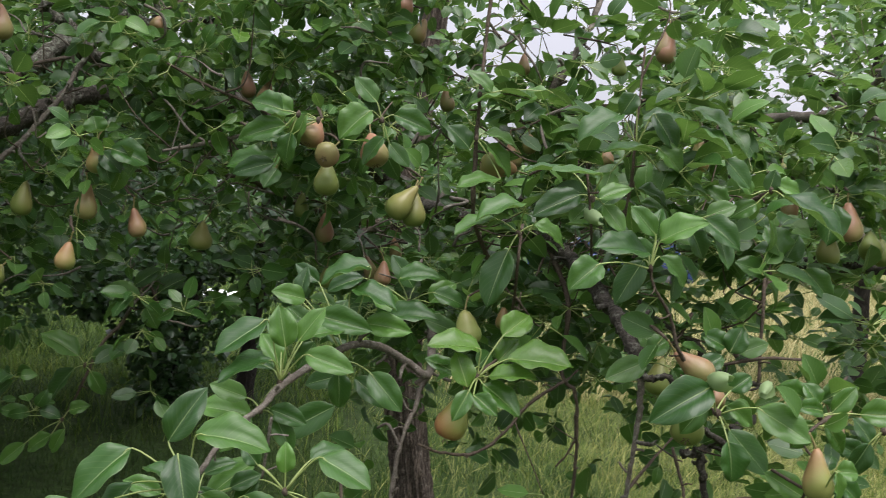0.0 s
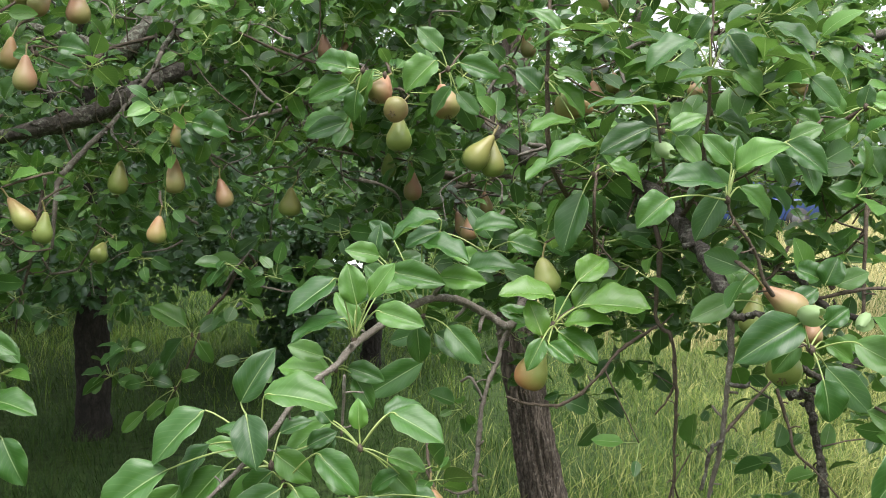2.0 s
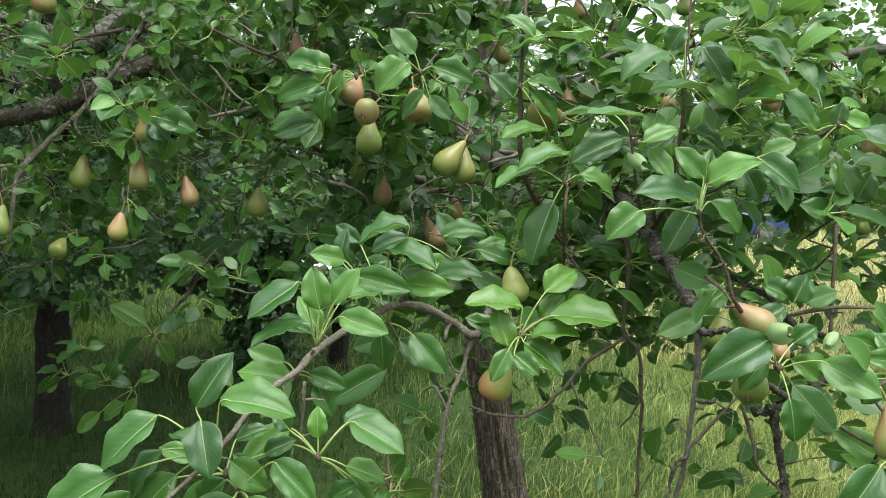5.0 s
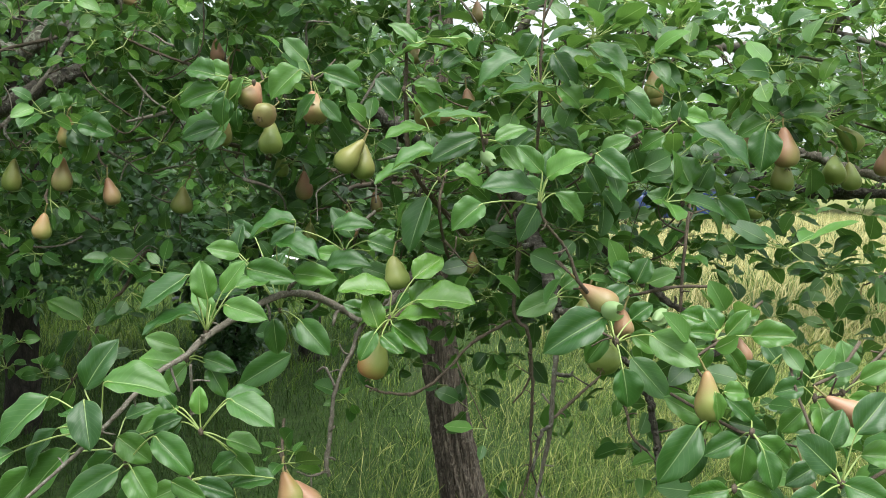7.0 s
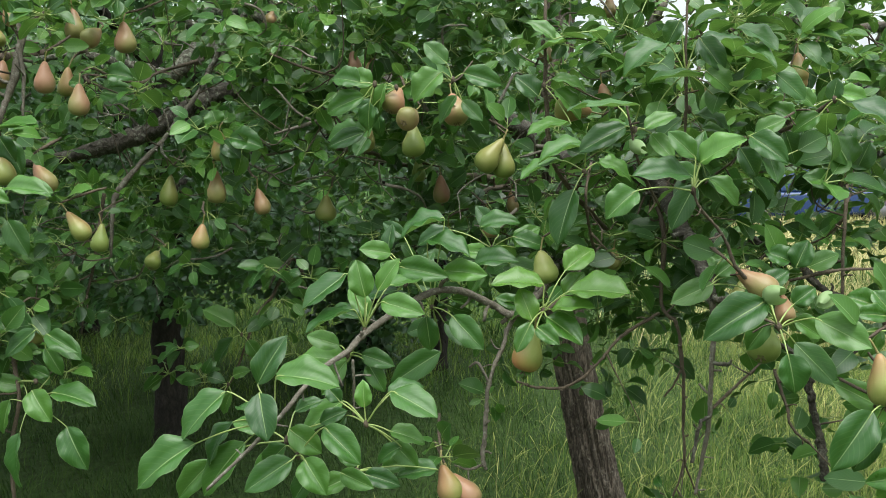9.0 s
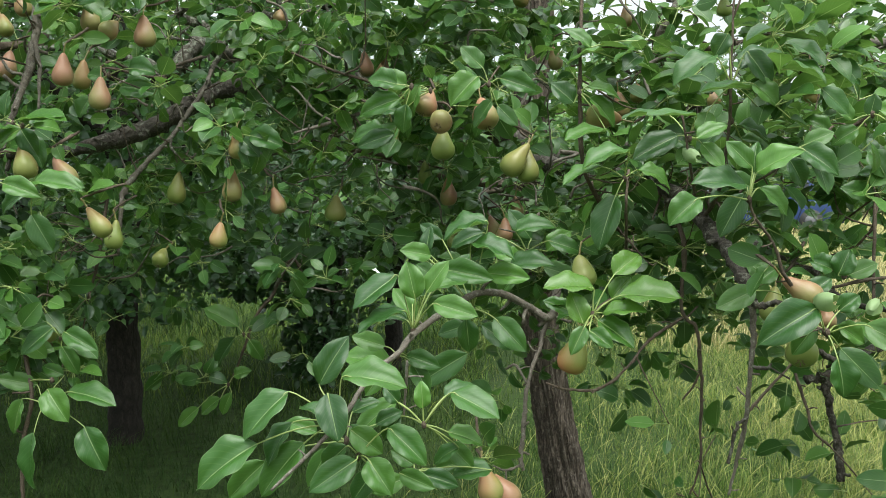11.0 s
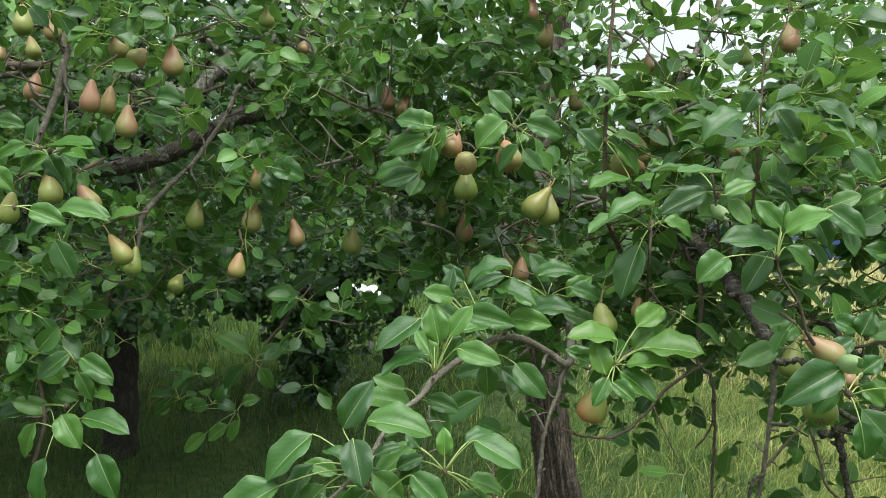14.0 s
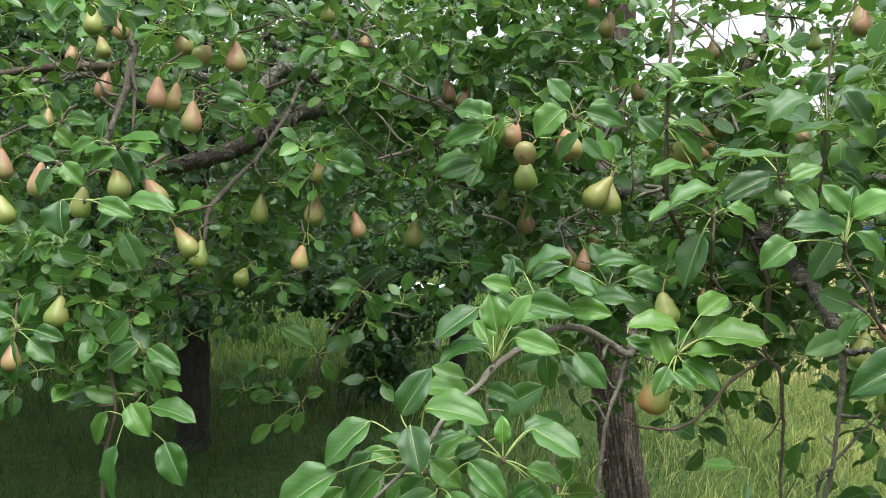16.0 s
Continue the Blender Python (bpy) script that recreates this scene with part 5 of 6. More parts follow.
pear((-0.659, 1.800, 1.749), 0.066, 0.043, -8, 10, "blush", 0.24, 187, 0.020)
pear((-0.593, 1.846, 1.632), 0.059, 0.037, -15, 5, "russet", 0.20, 254, 0.020)
pear((-0.515, 2.040, 1.607), 0.063, 0.049, 3, 0, "green", 0.18, 321, 0.020, "yellow-green pear hanging freely on a bent stalk")
pear((-0.268, 2.180, 1.640), 0.070, 0.043, -3, 0, "russet", 0.20, 28, 0.020)
pear((-0.327, 2.200, 1.688), 0.058, 0.037, 0, 0, "green", 0.24, 95, 0.020)
pear((-0.337, 1.750, 1.757), 0.064, 0.038, 8, 5, "russet", 0.22, 162, 0.020)
pear((-0.682, 1.730, 1.568), 0.053, 0.036, 10, 5, "blush", 0.24, 229, 0.020)
pear((-0.878, 1.900, 1.509), 0.050, 0.038, 0, 50, "green", 0.24, 296, 0.020)
pear((-0.857, 1.950, 1.655), 0.072, 0.042, 5, 5, "green", 0.24, 3, 0.020)
pear((-0.847, 1.570, 1.603), 0.067, 0.037, -38, 0, "blush", 0.22, 70, 0.020)
pear((-0.886, 1.700, 1.569), 0.060, 0.037, 8, 5, "green", 0.20, 137, 0.020)
pear((-0.820, 1.726, 1.969), 0.065, 0.043, -5, 5, "russet", 0.24, 204, 0.020)
pear((-0.948, 1.640, 1.887), 0.064, 0.042, 5, 0, "russet", 0.20, 271, 0.020)
pear((-0.952, 1.720, 1.886), 0.061, 0.037, 5, 5, "blush", 0.24, 338, 0.020)
pear((-0.866, 1.620, 1.840), 0.063, 0.041, 3, 0, "russet", 0.20, 45, 0.020)
pear((-0.946, 1.495, 1.712), 0.065, 0.044, -10, 5, "blush", 0.20, 112, 0.020)
pear((-0.906, 1.560, 1.695), 0.066, 0.041, -32, 5, "russet", 0.24, 179, 0.020)
pear((-0.981, 1.600, 1.397), 0.066, 0.042, -25, 0, "blush", 0.22, 246, 0.020)
pear((-0.451, 2.100, 1.941), 0.062, 0.037, -10, 10, "russet", 0.24, 313, 0.020)
pear((-0.414, 2.100, 1.924), 0.062, 0.037, 10, 10, "russet", 0.24, 20, 0.020)
pear((-0.104, 2.250, 1.604), 0.054, 0.032, -10, 5, "russet", 0.24, 87, 0.020)
pear((-0.156, 2.200, 1.558), 0.058, 0.034, -20, 5, "russet", 0.24, 154, 0.020)
pear((-0.257, 2.200, 1.529), 0.052, 0.034, 0, 5, "green", 0.24, 221, 0.020)
pear((0.031, 1.460, 1.531), 0.056, 0.040, -15, 10, "green", 0.32, 288, 0.020)
pear((0.011, 1.338, 1.419), 0.068, 0.045, 18, 5, "cheek", 0.23, 170, 0.020, "large pear, green above and rosy below, on a drooping spur")
pear((0.339, 1.300, 1.527), 0.064, 0.040, -58, 5, "russet", 0.20, 62, 0.020)
pear((0.350, 1.360, 1.433), 0.067, 0.048, 30, 55, "green", 0.24, 129, 0.020)
pear((0.329, 1.460, 1.479), 0.060, 0.040, 10, 10, "green", 0.24, 196, 0.020)
pear((0.371, 1.320, 1.487), 0.043, 0.031, 0, 30, "russet", 0.24, 263, 0.020)
pear((0.306, 1.900, 1.843), 0.047, 0.029, 0, 40, "russet", 0.24, 330, 0.020)
pear((0.497, 1.900, 1.851), 0.050, 0.032, 10, 5, "blush", 0.24, 37, 0.020)
pear((0.135, 2.000, 2.023), 0.048, 0.029, 0, 5, "russet", 0.24, 104, 0.020)
pear((-1.112, 1.500, 1.711), 0.068, 0.040, 8, 3, "russet", 0.22, 171, 0.020)
pear((-1.064, 1.560, 1.670), 0.063, 0.040, 10, 5, "green", 0.24, 238, 0.020)
pear((-1.216, 1.550, 1.653), 0.063, 0.041, -25, 3, "green", 0.24, 305, 0.020)
pear((-1.115, 1.560, 1.456), 0.065, 0.047, 5, 15, "green", 0.24, 12, 0.020)
pear((-0.893, 1.720, 1.981), 0.059, 0.039, 10, 55, "russet", 0.24, 79, 0.020, "russet pear with its dry calyx turned outward")
pear((-0.943, 1.750, 2.004), 0.068, 0.044, -8, 5, "russet", 0.24, 146, 0.020)
pear((-1.086, 1.750, 2.036), 0.060, 0.035, -12, 5, "russet", 0.24, 213, 0.020)
pear((-1.133, 1.720, 2.043), 0.065, 0.041, -5, 5, "green", 0.24, 280, 0.020)
pear((-0.701, 1.950, 2.101), 0.051, 0.034, 0, 5, "green", 0.24, 347, 0.020)
pear((-0.671, 2.150, 2.069), 0.048, 0.032, 0, 40, "russet", 0.24, 54, 0.020)
pear((-1.157, 1.800, 2.002), 0.052, 0.034, -20, 10, "blush", 0.24, 121, 0.020)
pear((-1.263, 1.850, 1.998), 0.047, 0.030, 5, 10, "russet", 0.24, 188, 0.020)
pear((-1.157, 1.800, 1.918), 0.063, 0.039, 5, 15, "russet", 0.24, 255, 0.020)
pear((-0.128, 2.200, 2.168), 0.063, 0.041, 5, 10, "russet", 0.24, 322, 0.020)
pear((-0.094, 2.200, 2.109), 0.063, 0.039, 20, 5, "blush", 0.24, 29, 0.020)
pear((-1.257, 1.600, 1.740), 0.065, 0.038, -10, 5, "russet", 0.24, 96, 0.020)
pear((-1.170, 1.500, 1.377), 0.057, 0.038, 0, 10, "russet", 0.24, 163, 0.020)
pear((0.405, 1.900, 2.063), 0.065, 0.041, 10, 5, "russet", 0.24, 230, 0.020)
pear((-1.290, 1.800, 1.849), 0.045, 0.027, 0, 5, "blush", 0.24, 297, 0.020)
pear((0.400, 1.900, 2.070), 0.063, 0.036, 8, 5, "russet", 0.24, 4, 0.020)
pear((-0.013, 2.200, 1.959), 0.058, 0.036, -10, 5, "russet", 0.24, 71, 0.020)
pear((0.376, 2.200, 2.073), 0.050, 0.036, 0, 0, "green", 0.24, 138, 0.020)
pear((0.125, 1.950, 1.832), 0.057, 0.037, -10, 10, "russet", 0.24, 205, 0.020)
pear((-0.131, 2.200, 2.169), 0.061, 0.042, 10, 10, "russet", 0.24, 272, 0.020)
pear((0.162, 2.000, 1.863), 0.048, 0.033, 0, 35, "blush", 0.24, 339, 0.020)
pear((0.494, 1.900, 1.866), 0.065, 0.041, 0, 10, "blush", 0.24, 46, 0.020)
pear((0.463, 1.180, 1.417), 0.067, 0.038, -5, 3, "blush", 0.22, 113, 0.020, "long pear hanging below a leaf, pale green and blushed")
pear((0.672, 1.609, 1.742), 0.070, 0.045, -6, 3, "russet", 0.22, 180, 0.020)
pear((0.726, 1.800, 1.694), 0.071, 0.046, 0, 10, "green", 0.24, 247, 0.020)
pear((0.851, 1.800, 1.771), 0.068, 0.038, -48, 5, "green", 0.22, 314, 0.020)
pear((0.662, 1.900, 1.825), 0.065, 0.040, 0, 5, "green", 0.24, 21, 0.020)
pear((0.857, 1.900, 1.709), 0.065, 0.049, 10, 30, "green", 0.24, 88, 0.020)
pear((0.910, 1.950, 1.694), 0.060, 0.041, -5, 10, "green", 0.24, 155, 0.020)
pear((0.932, 1.850, 1.726), 0.063, 0.036, 12, 0, "russet", 0.20, 222, 0.020, "shrivelled dark brown pear on its stalk")
pear((0.634, 1.150, 1.419), 0.064, 0.034, -62, 3, "russet", 0.20, 289, 0.020)
pear((0.535, 1.300, 1.458), 0.040, 0.024, -20, 10, "russet", 0.24, 356, 0.020)
pear((0.577, 1.150, 1.326), 0.042, 0.030, 0, 20, "russet", 0.24, 63, 0.020)
pear((0.139, 2.000, 1.490), 0.049, 0.034, 0, 5, "blush", 0.24, 130, 0.020)
pear((-0.113, 1.350, 1.208), 0.061, 0.041, -18, 3, "blush", 0.20, 197, 0.020)
pear((-0.087, 1.360, 1.198), 0.062, 0.040, -40, 3, "russet", 0.20, 264, 0.020)
pear((-0.121, 1.950, 1.567), 0.053, 0.036, 0, 10, "russet", 0.24, 331, 0.020)
pear((0.664, 1.850, 1.773), 0.068, 0.034, 10, 5, "russet", 0.24, 38, 0.020)
pear((0.789, 2.200, 1.611), 0.046, 0.035, 0, 5, "green", 0.24, 105, 0.020)
pear((0.965, 2.000, 1.426), 0.042, 0.032, 0, 5, "green", 0.24, 172, 0.020)


# ---- foliage of the pear tree, past the leaves above ----
rng = np.random.default_rng(11)


def segment_gap(points, a, b):
    """Distance of points from the segment a-b."""
    a, b = np.array(a, float), np.array(b, float)
    d = b - a
    t = np.clip(((points - a) @ d) / (d @ d), 0, 1)
    return np.linalg.norm(points - (a + t[:, None] * d), axis=1)


VIEWPOINT = np.array([0.0, 0.0, 1.7])


def clear_to_view(c, keep):
    """Leaf spurs that leave pears, limbs, trunks, car and cover clear to the camera's view."""
    ok = np.ones(len(c), bool)
    some = rng.uniform(0, 1, len(c)) < 0.10
    for x, y, z, r in SKELETON[::3]:
        if y > 3.5 and 1.62 < z < 2.7:
            p = np.array((x, y, z))
            ok &= (segment_gap(c, p, p + (VIEWPOINT - p) * 0.62) > 0.06) | (c[:, 2] % 0.12 < 0.05)
        if -1.1 < x < -0.62 and r > 0.005 and 1.5 < y < 2.42 and z > 1.76:
            p = np.array((x, y, z))
            ok &= (segment_gap(c, p, p + (VIEWPOINT - p) * 0.6) > 0.028 + r) | (c[:, 0] % 0.13 < 0.05)
        if r > 0.011 and 1.2 < y < 2.42 and x > -1.1:
            p = np.array((x, y, z))
            ok &= (segment_gap(c, p, p + (VIEWPOINT - p) * 0.6) > 0.025 + r) | ((c[:, 0] % 0.1 < 0.05) & (c[:, 0] > -0.25))
    ok |= some
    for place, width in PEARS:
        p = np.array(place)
        ok &= segment_gap(c, p, p + (VIEWPOINT - p) * 0.75) > keep + width * 0.5
    for z in (0.55, 0.75, 0.95, 1.15):
        ok &= segment_gap(c, (0.08, 0.0, 1.7), (-0.02, 4.0, z)) > 0.045
    for z in (0.0, 0.18, 0.36, 0.54):
        ok &= segment_gap(c, VIEWPOINT, (-2.63, 5.3, z)) > 0.055
    for a, b in (((0.0, 0.0, 1.68), (6.9, 26.0, 0.75)), ((0.0, 0.0, 1.68), (5.9, 26.0, 0.75)), ((0.2, 0.0, 1.68), (4.6, 26.0, 0.75)), ((0.2, 0.0, 1.68), (6.2, 26.0, 0.75))):
        ok &= segment_gap(c, a, b) > 0.02
    return ok & (segment_gap(c, (0.05, 0.0, 1.7), (-3.0, 14.5, 0.14)) > 0.03)


def filled(box, count):
    (x0, x1), (y0, y1), (z0, z1) = box
    return rng.uniform((x0, y0, z0), (x1, y1, z1), (count, 3))


def clumped(c, scale, cut):
    """Thins places so that gaps and clumps remain."""
    v = np.array([noise.noise(Vector(p) * scale) for p in c])
    return c[v > cut]


def twigs_to(c, name, reach, share, radius, mat):
    """Thin twigs from spurs to the nearest branch, as one mesh."""
    bones = np.array(SKELETON)[:, :3]
    pieces, used = [], np.zeros(len(bones), int)
    for p in c[: int(len(c) * share)]:
        d = np.linalg.norm(bones - p, axis=1)
        near = np.argsort(d)[:8]
        k = int(near[rng.integers(8)])
        if used[k] > 2:
            continue
        used[k] += 1
        if d[k] > reach * rng.uniform(0.4, 1.0) or d[k] < 0.02:
            continue
        q = bones[k]
        m = (p + q) / 2 + rng.normal(0, 0.12, 3) * d[k] + np.array([0, 0, -0.1 * d[k]])
        pieces.append(tube([(*q, radius * 1.5), (*m, radius), (*p, radius * 0.7)], 5, 5, 0.1, int(rng.integers(1e6)), 0.3))
    v, f = merge(pieces)
    return tagged(link_mesh(name, v, f, mat, TREE), kind="stuff")


def in_sky_window(c):
    """A wedge fitted to the camera's view, kept thin so that sky shows through."""
    return (c[:, 0] > 0.025 * c[:, 1]) & (c[:, 0] < 0.205 * c[:, 1]) & (c[:, 2] > 1.68 + 0.142 * c[:, 1]) & (c[:, 2] < 1.72 + 0.27 * c[:, 1])


def crown_fill(name, boxes, size, per, mat, tpl, keep, cut, label, scale=2.3, share=0.6, reach=0.26, open_to=(0, -0.5, 0.75), hang=(-0.15, 0.75), bark=BARK_TWIG, thick=0.0013):
    c = np.vstack([filled(b, n) for b, n in boxes])
    c = clumped(c, scale, cut)
    c = c[~in_sky_window(c) | (rng.uniform(0, 1, len(c)) < 0.28)]
    c = c[(c[:, 2] < 1.82 + 0.235 * c[:, 1]) | (rng.uniform(0, 1, len(c)) < 0.3)]
    c = c[clear_to_view(c, keep)]
    rows = leaf_sprays(rng, c, size, per, open_to, 1.0, hang)
    stalk, base = rows[0], rows[1]
    joined_leaves(name, TREE, mat, tpl, base, *rows[2:], stalk=stalk, label=label)
    if share:
        twigs_to(c, "fine_twig_growth", reach, share, thick, bark)


UP = dict(open_to=(0, -0.22, 1.4), hang=(-0.25, 0.35))
crown_fill("leaves", [(((-2.2, -0.15), (1.85, 2.8), (1.47, 2.45)), 800), (((-0.4, 0.4), (1.9, 3.2), (1.50, 2.1)), 230), (((-0.4, 0.4), (1.9, 3.2), (2.1, 2.5)), 70),
                      (((-2.0, -0.98), (1.65, 2.4), (1.28, 1.6)), 190), (((-1.6, -0.98), (1.5, 1.85), (1.27, 1.6)), 90), (((-1.7, -0.7), (1.5, 1.9), (1.86, 2.2)), 100), (((-0.8, 0.05), (1.7, 2.3), (1.74, 2.35)), 210), (((-0.92, -0.58), (1.75, 2.1), (1.18, 1.42)), 7)], 0.046, (5, 11), LEAF, LOW, 0.024, -0.17, "glossy green pear leaves in dense spurs", 2.6, 0.9, 0.2, bark=BARK_TWIG, thick=0.0013)
# Young growth; its lighter tone also puts missing light into the crown.
crown_fill("young_leaves", [(((-0.95, 0.15), (1.75, 2.3), (1.80, 2.38)), 330), (((-1.9, -0.9), (1.7, 2.3), (1.55, 2.3)), 200)], 0.040, (4, 8), LEAF_YOUNG, LOW, 0.024, -0.1, "bright young pear leaves at the spur tips", 3.5, 0.8, 0.2, (0, -0.6, 0.9), bark=BARK_TWIG)
# Out of view overhead: leaves added to shade the near spray.
crown_fill("leaves", [(((-0.75, 0.45), (0.4, 1.6), (2.32, 2.8)), 135)], 0.06, (5, 9), LEAF, TINY, 0.0, -0.3, "unseen leaves added overhead to shade the nearest leaves", 2.0, 0.0)
# Young leaves among the fruit, their lighter tone again standing in for light.
crown_fill("young_leaves", [(((-0.75, -0.2), (1.78, 2.2), (1.72, 2.0)), 75)], 0.042, (4, 8), LEAF_YOUNG, LOW, 0.022, -0.3, "bright young pear leaves among the fruit", 3.5, 0.5, 0.15, (0, -0.6, 0.9))
# Same lighter leaves, put on these shoots to brighten them.
crown_fill("young_leaves", [(((0.45, 1.5), (1.5, 2.4), (1.75, 2.3)), 110)], 0.050, (4, 8), LEAF_YOUNG, LOW, 0.026, -0.1, "bright young pear leaves on upright shoots", 3.5, **UP)
crown_fill("leaves", [(((0.1, 0.62), (1.5, 2.6), (1.54, 2.3)), 430), (((0.55, 1.4), (1.5, 2.6), (1.6, 2.3)), 250), (((0.3, 1.2), (1.32, 1.7), (1.6, 2.0)), 120),
                      (((0.05, 0.6), (1.7, 2.6), (1.32, 1.58)), 100), (((0.6, 1.5), (1.7, 2.6), (1.32, 1.58)), 60), (((0.55, 1.5), (2.2, 3.0), (1.55, 1.75)), 40)], 0.055, (4, 9), LEAF, LOW, 0.026, -0.12, "glossy green pear leaves on upright shoots", **UP)
crown_fill("leaves", [(((-0.2, 0.75), (2.0, 3.4), (1.18, 1.55)), 250), (((0.1, 1.6), (1.5, 2.3), (0.85, 1.35)), 120), (((0.5, 1.25), (1.12, 1.6), (0.95, 1.40)), 240)], 0.050, (2, 6), LEAF, LOW, 0.03, -0.3, "scattered pear leaves on hanging twigs", 4.0)
crown_fill("leaves", [(((-0.2, 0.9), (2.6, 4.6), (1.5, 2.3)), 230), (((-0.15, 0.5), (2.6, 3.8), (1.42, 1.9)), 110), (((-0.25, 0.25), (1.9, 3.0), (1.38, 1.6)), 90), (((0.7, 2.5), (2.3, 4.4), (1.9, 2.9)), 530), (((-2.8, -0.7), (3.0, 4.2), (1.40, 2.8)), 230)], 0.055, (5, 9), LEAF, LOW, 0.03, -0.05, "pear leaves deep in the crown", 1.6, 0.4, 0.3, bark=BARK_TWIG)
# Above the view: crown-top leaves added mainly to shade the ground beneath.
crown_fill("leaves", [(((-1.9, -0.2), (3.6, 4.6), (2.85, 3.3)), 50), (((0.0, 1.3), (3.4, 4.6), (2.9, 3.6)), 90), (((-1.0, 0.9), (3.0, 5.2), (2.9, 3.9)), 210)], 0.075, (5, 9), LEAF, TINY, 0.0, 0.0, "crown-top leaves above the view, added mainly to shade the ground", 1.5, 0.0)


def fruit_spurs():
    """The spur that each pear hangs from: a short kinked twig, and a small whorl of leaves about it."""
    r = np.random.default_rng(19)
    tops = np.array([t for t in PEAR_TOPS])
    pieces = []
    for t in tops:
        side = r.normal(0, 0.025)
        p1, p2 = t + np.array((side, 0.02, 0.012)), t + np.array((side * 2.2, 0.06, r.uniform(0.0, 0.05)))
        pieces.append(tube([(*t, 0.0017), (*p1, 0.0026), (*p2, 0.0022)], 6, 4, 0.15, int(r.integers(1e6)), 0.2))
    v, f = merge(pieces)
    tagged(link_mesh("fruit_spur_growth", v, f, BARK_TWIG, TREE), kind="stuff")
    rows = leaf_sprays(r, tops + np.array((0, 0.012, 0.006)), 0.046, (2, 5), (0, -0.5, 0.8), 0.8, (-0.45, 0.25))
    joined_leaves("leaves", TREE, LEAF, LOW, rows[1], *rows[2:], stalk=rows[0], label="green leaves on the spurs that bear the pears")


fruit_spurs()


def spur_twigs(boxes, seed):
    """Short kinked grey spurs and side twigs inside the crown, as one mesh."""
    r = np.random.default_rng(seed)
    pieces = []
    for box_, n in boxes:
        (x0, x1), (y0, y1), (z0, z1) = box_
        for k in range(n):
            p = np.array(r.uniform((x0, y0, z0), (x1, y1, z1)))
            way = np.array((r.uniform(-1, 1), r.uniform(-0.5, 0.3), r.uniform(-0.5, 0.7)))
            way /= np.linalg.norm(way)
            size, thick = r.uniform(0.06, 0.24), r.uniform(0.0018, 0.0042)
            rows = []
            for s in range(5):
                rows.append((*p, thick * (1 - 0.17 * s)))
                way = way + r.normal(0, 0.5, 3)
                way /= np.linalg.norm(way)
                p = p + way * size / 4
            pieces.append(tube(rows, 6, 4, 0.12, int(r.integers(1e6)), 0.16))
    v, f = merge(pieces)
    return tagged(link_mesh("spur_growth", v, f, BARK_GREY, TREE), kind="stuff")


spur_twigs([(((-1.7, -0.9), (1.75, 2.5), (1.75, 2.3)), 60), (((-0.9, 0.1), (1.75, 2.6), (1.6, 2.3)), 110), (((-1.6, -0.3), (1.9, 2.8), (1.4, 1.8)), 60), (((0.1, 1.5), (1.6, 2.6), (1.7, 2.3)), 30)], 77)


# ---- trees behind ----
def orchard_tree(name, foot, height, radius, low, spurs, size, mat, label, lean=0.1, seed=1, bark=BARK_SHADED, thick=0.1, limbs=7, squash=1.0):
    """A whole tree: tapered trunk, limbs, and a crown of leaf whorls with gaps."""
    r = np.random.default_rng(seed)
    top = tagged(new(name), label, "tree", "orchard trees")
    top.location = foot
    x, y, z = foot
    v, f = tube([(x - 0.02, y, z - 0.1, thick * 1.45), (x, y, z + 0.12, thick * 1.15), (x + lean * 0.3, y, z + low * 0.6, thick), (x + lean, y, z + low + 0.3, thick * 0.9),
                 (x + lean * 1.3, y, z + (low + height) / 2, thick * 0.55), (x + lean, y, z + height * 0.92, thick * 0.15)], 14, 7, 0.06, seed, 0.05)
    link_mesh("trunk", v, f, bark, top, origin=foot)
    ends = []
    for k in range(limbs):
        a = 2 * math.pi * k / limbs + r.uniform(-0.3, 0.3)
        h0 = z + low + r.uniform(0.0, (height - low) * 0.45)
        reach = radius * r.uniform(0.6, 0.95)
        p1 = (x + lean + math.cos(a) * reach * 0.4, y + math.sin(a) * reach * 0.4, h0 + 0.25 * reach, thick * 0.3)
        p2 = (x + lean + math.cos(a + 0.2) * reach, y + math.sin(a + 0.2) * reach, h0 + r.uniform(-0.1, 0.5) * reach, thick * 0.1)
        v, f = tube([(x + lean, y, h0 - 0.1, thick * 0.5), p1, p2], 7, 6, 0.08, seed + k, 0.12)
        link_mesh("limb", v, f, bark, top, origin=(x + lean, y, h0 - 0.1))
        ends += [p1[:3], p2[:3]]
    u = r.normal(0, 1, (spurs * 2, 3))
    u /= np.linalg.norm(u, axis=1, keepdims=True)
    u *= r.uniform(0.35, 1.0, (len(u), 1)) ** 0.6
    mid, half = z + (low + height) / 2, (height - low) / 2
    c = np.stack([x + lean + u[:, 0] * radius, y + u[:, 1] * radius * squash, mid + u[:, 2] * half], 1)
    g = np.array([noise.noise(Vector(p) * (1.6 / max(radius, 1)) * 1.5 + Vector((seed, 0, 0))) for p in c])
    c = c[g > -0.08][:spurs]
    if foot[1] < 9.5:
        c = c[segment_gap(c, (0.05, 0.0, 1.7), (-3.0, 14.5, 0.14)) > 0.14]
    rows = leaf_sprays(r, c, size, (5, 9))
    joined_leaves("crown", top, mat, TINY if foot[1] < 20 else SPECK, rows[1], *rows[2:], stalk=None, label="crown of many small leaves with gaps")
    return top


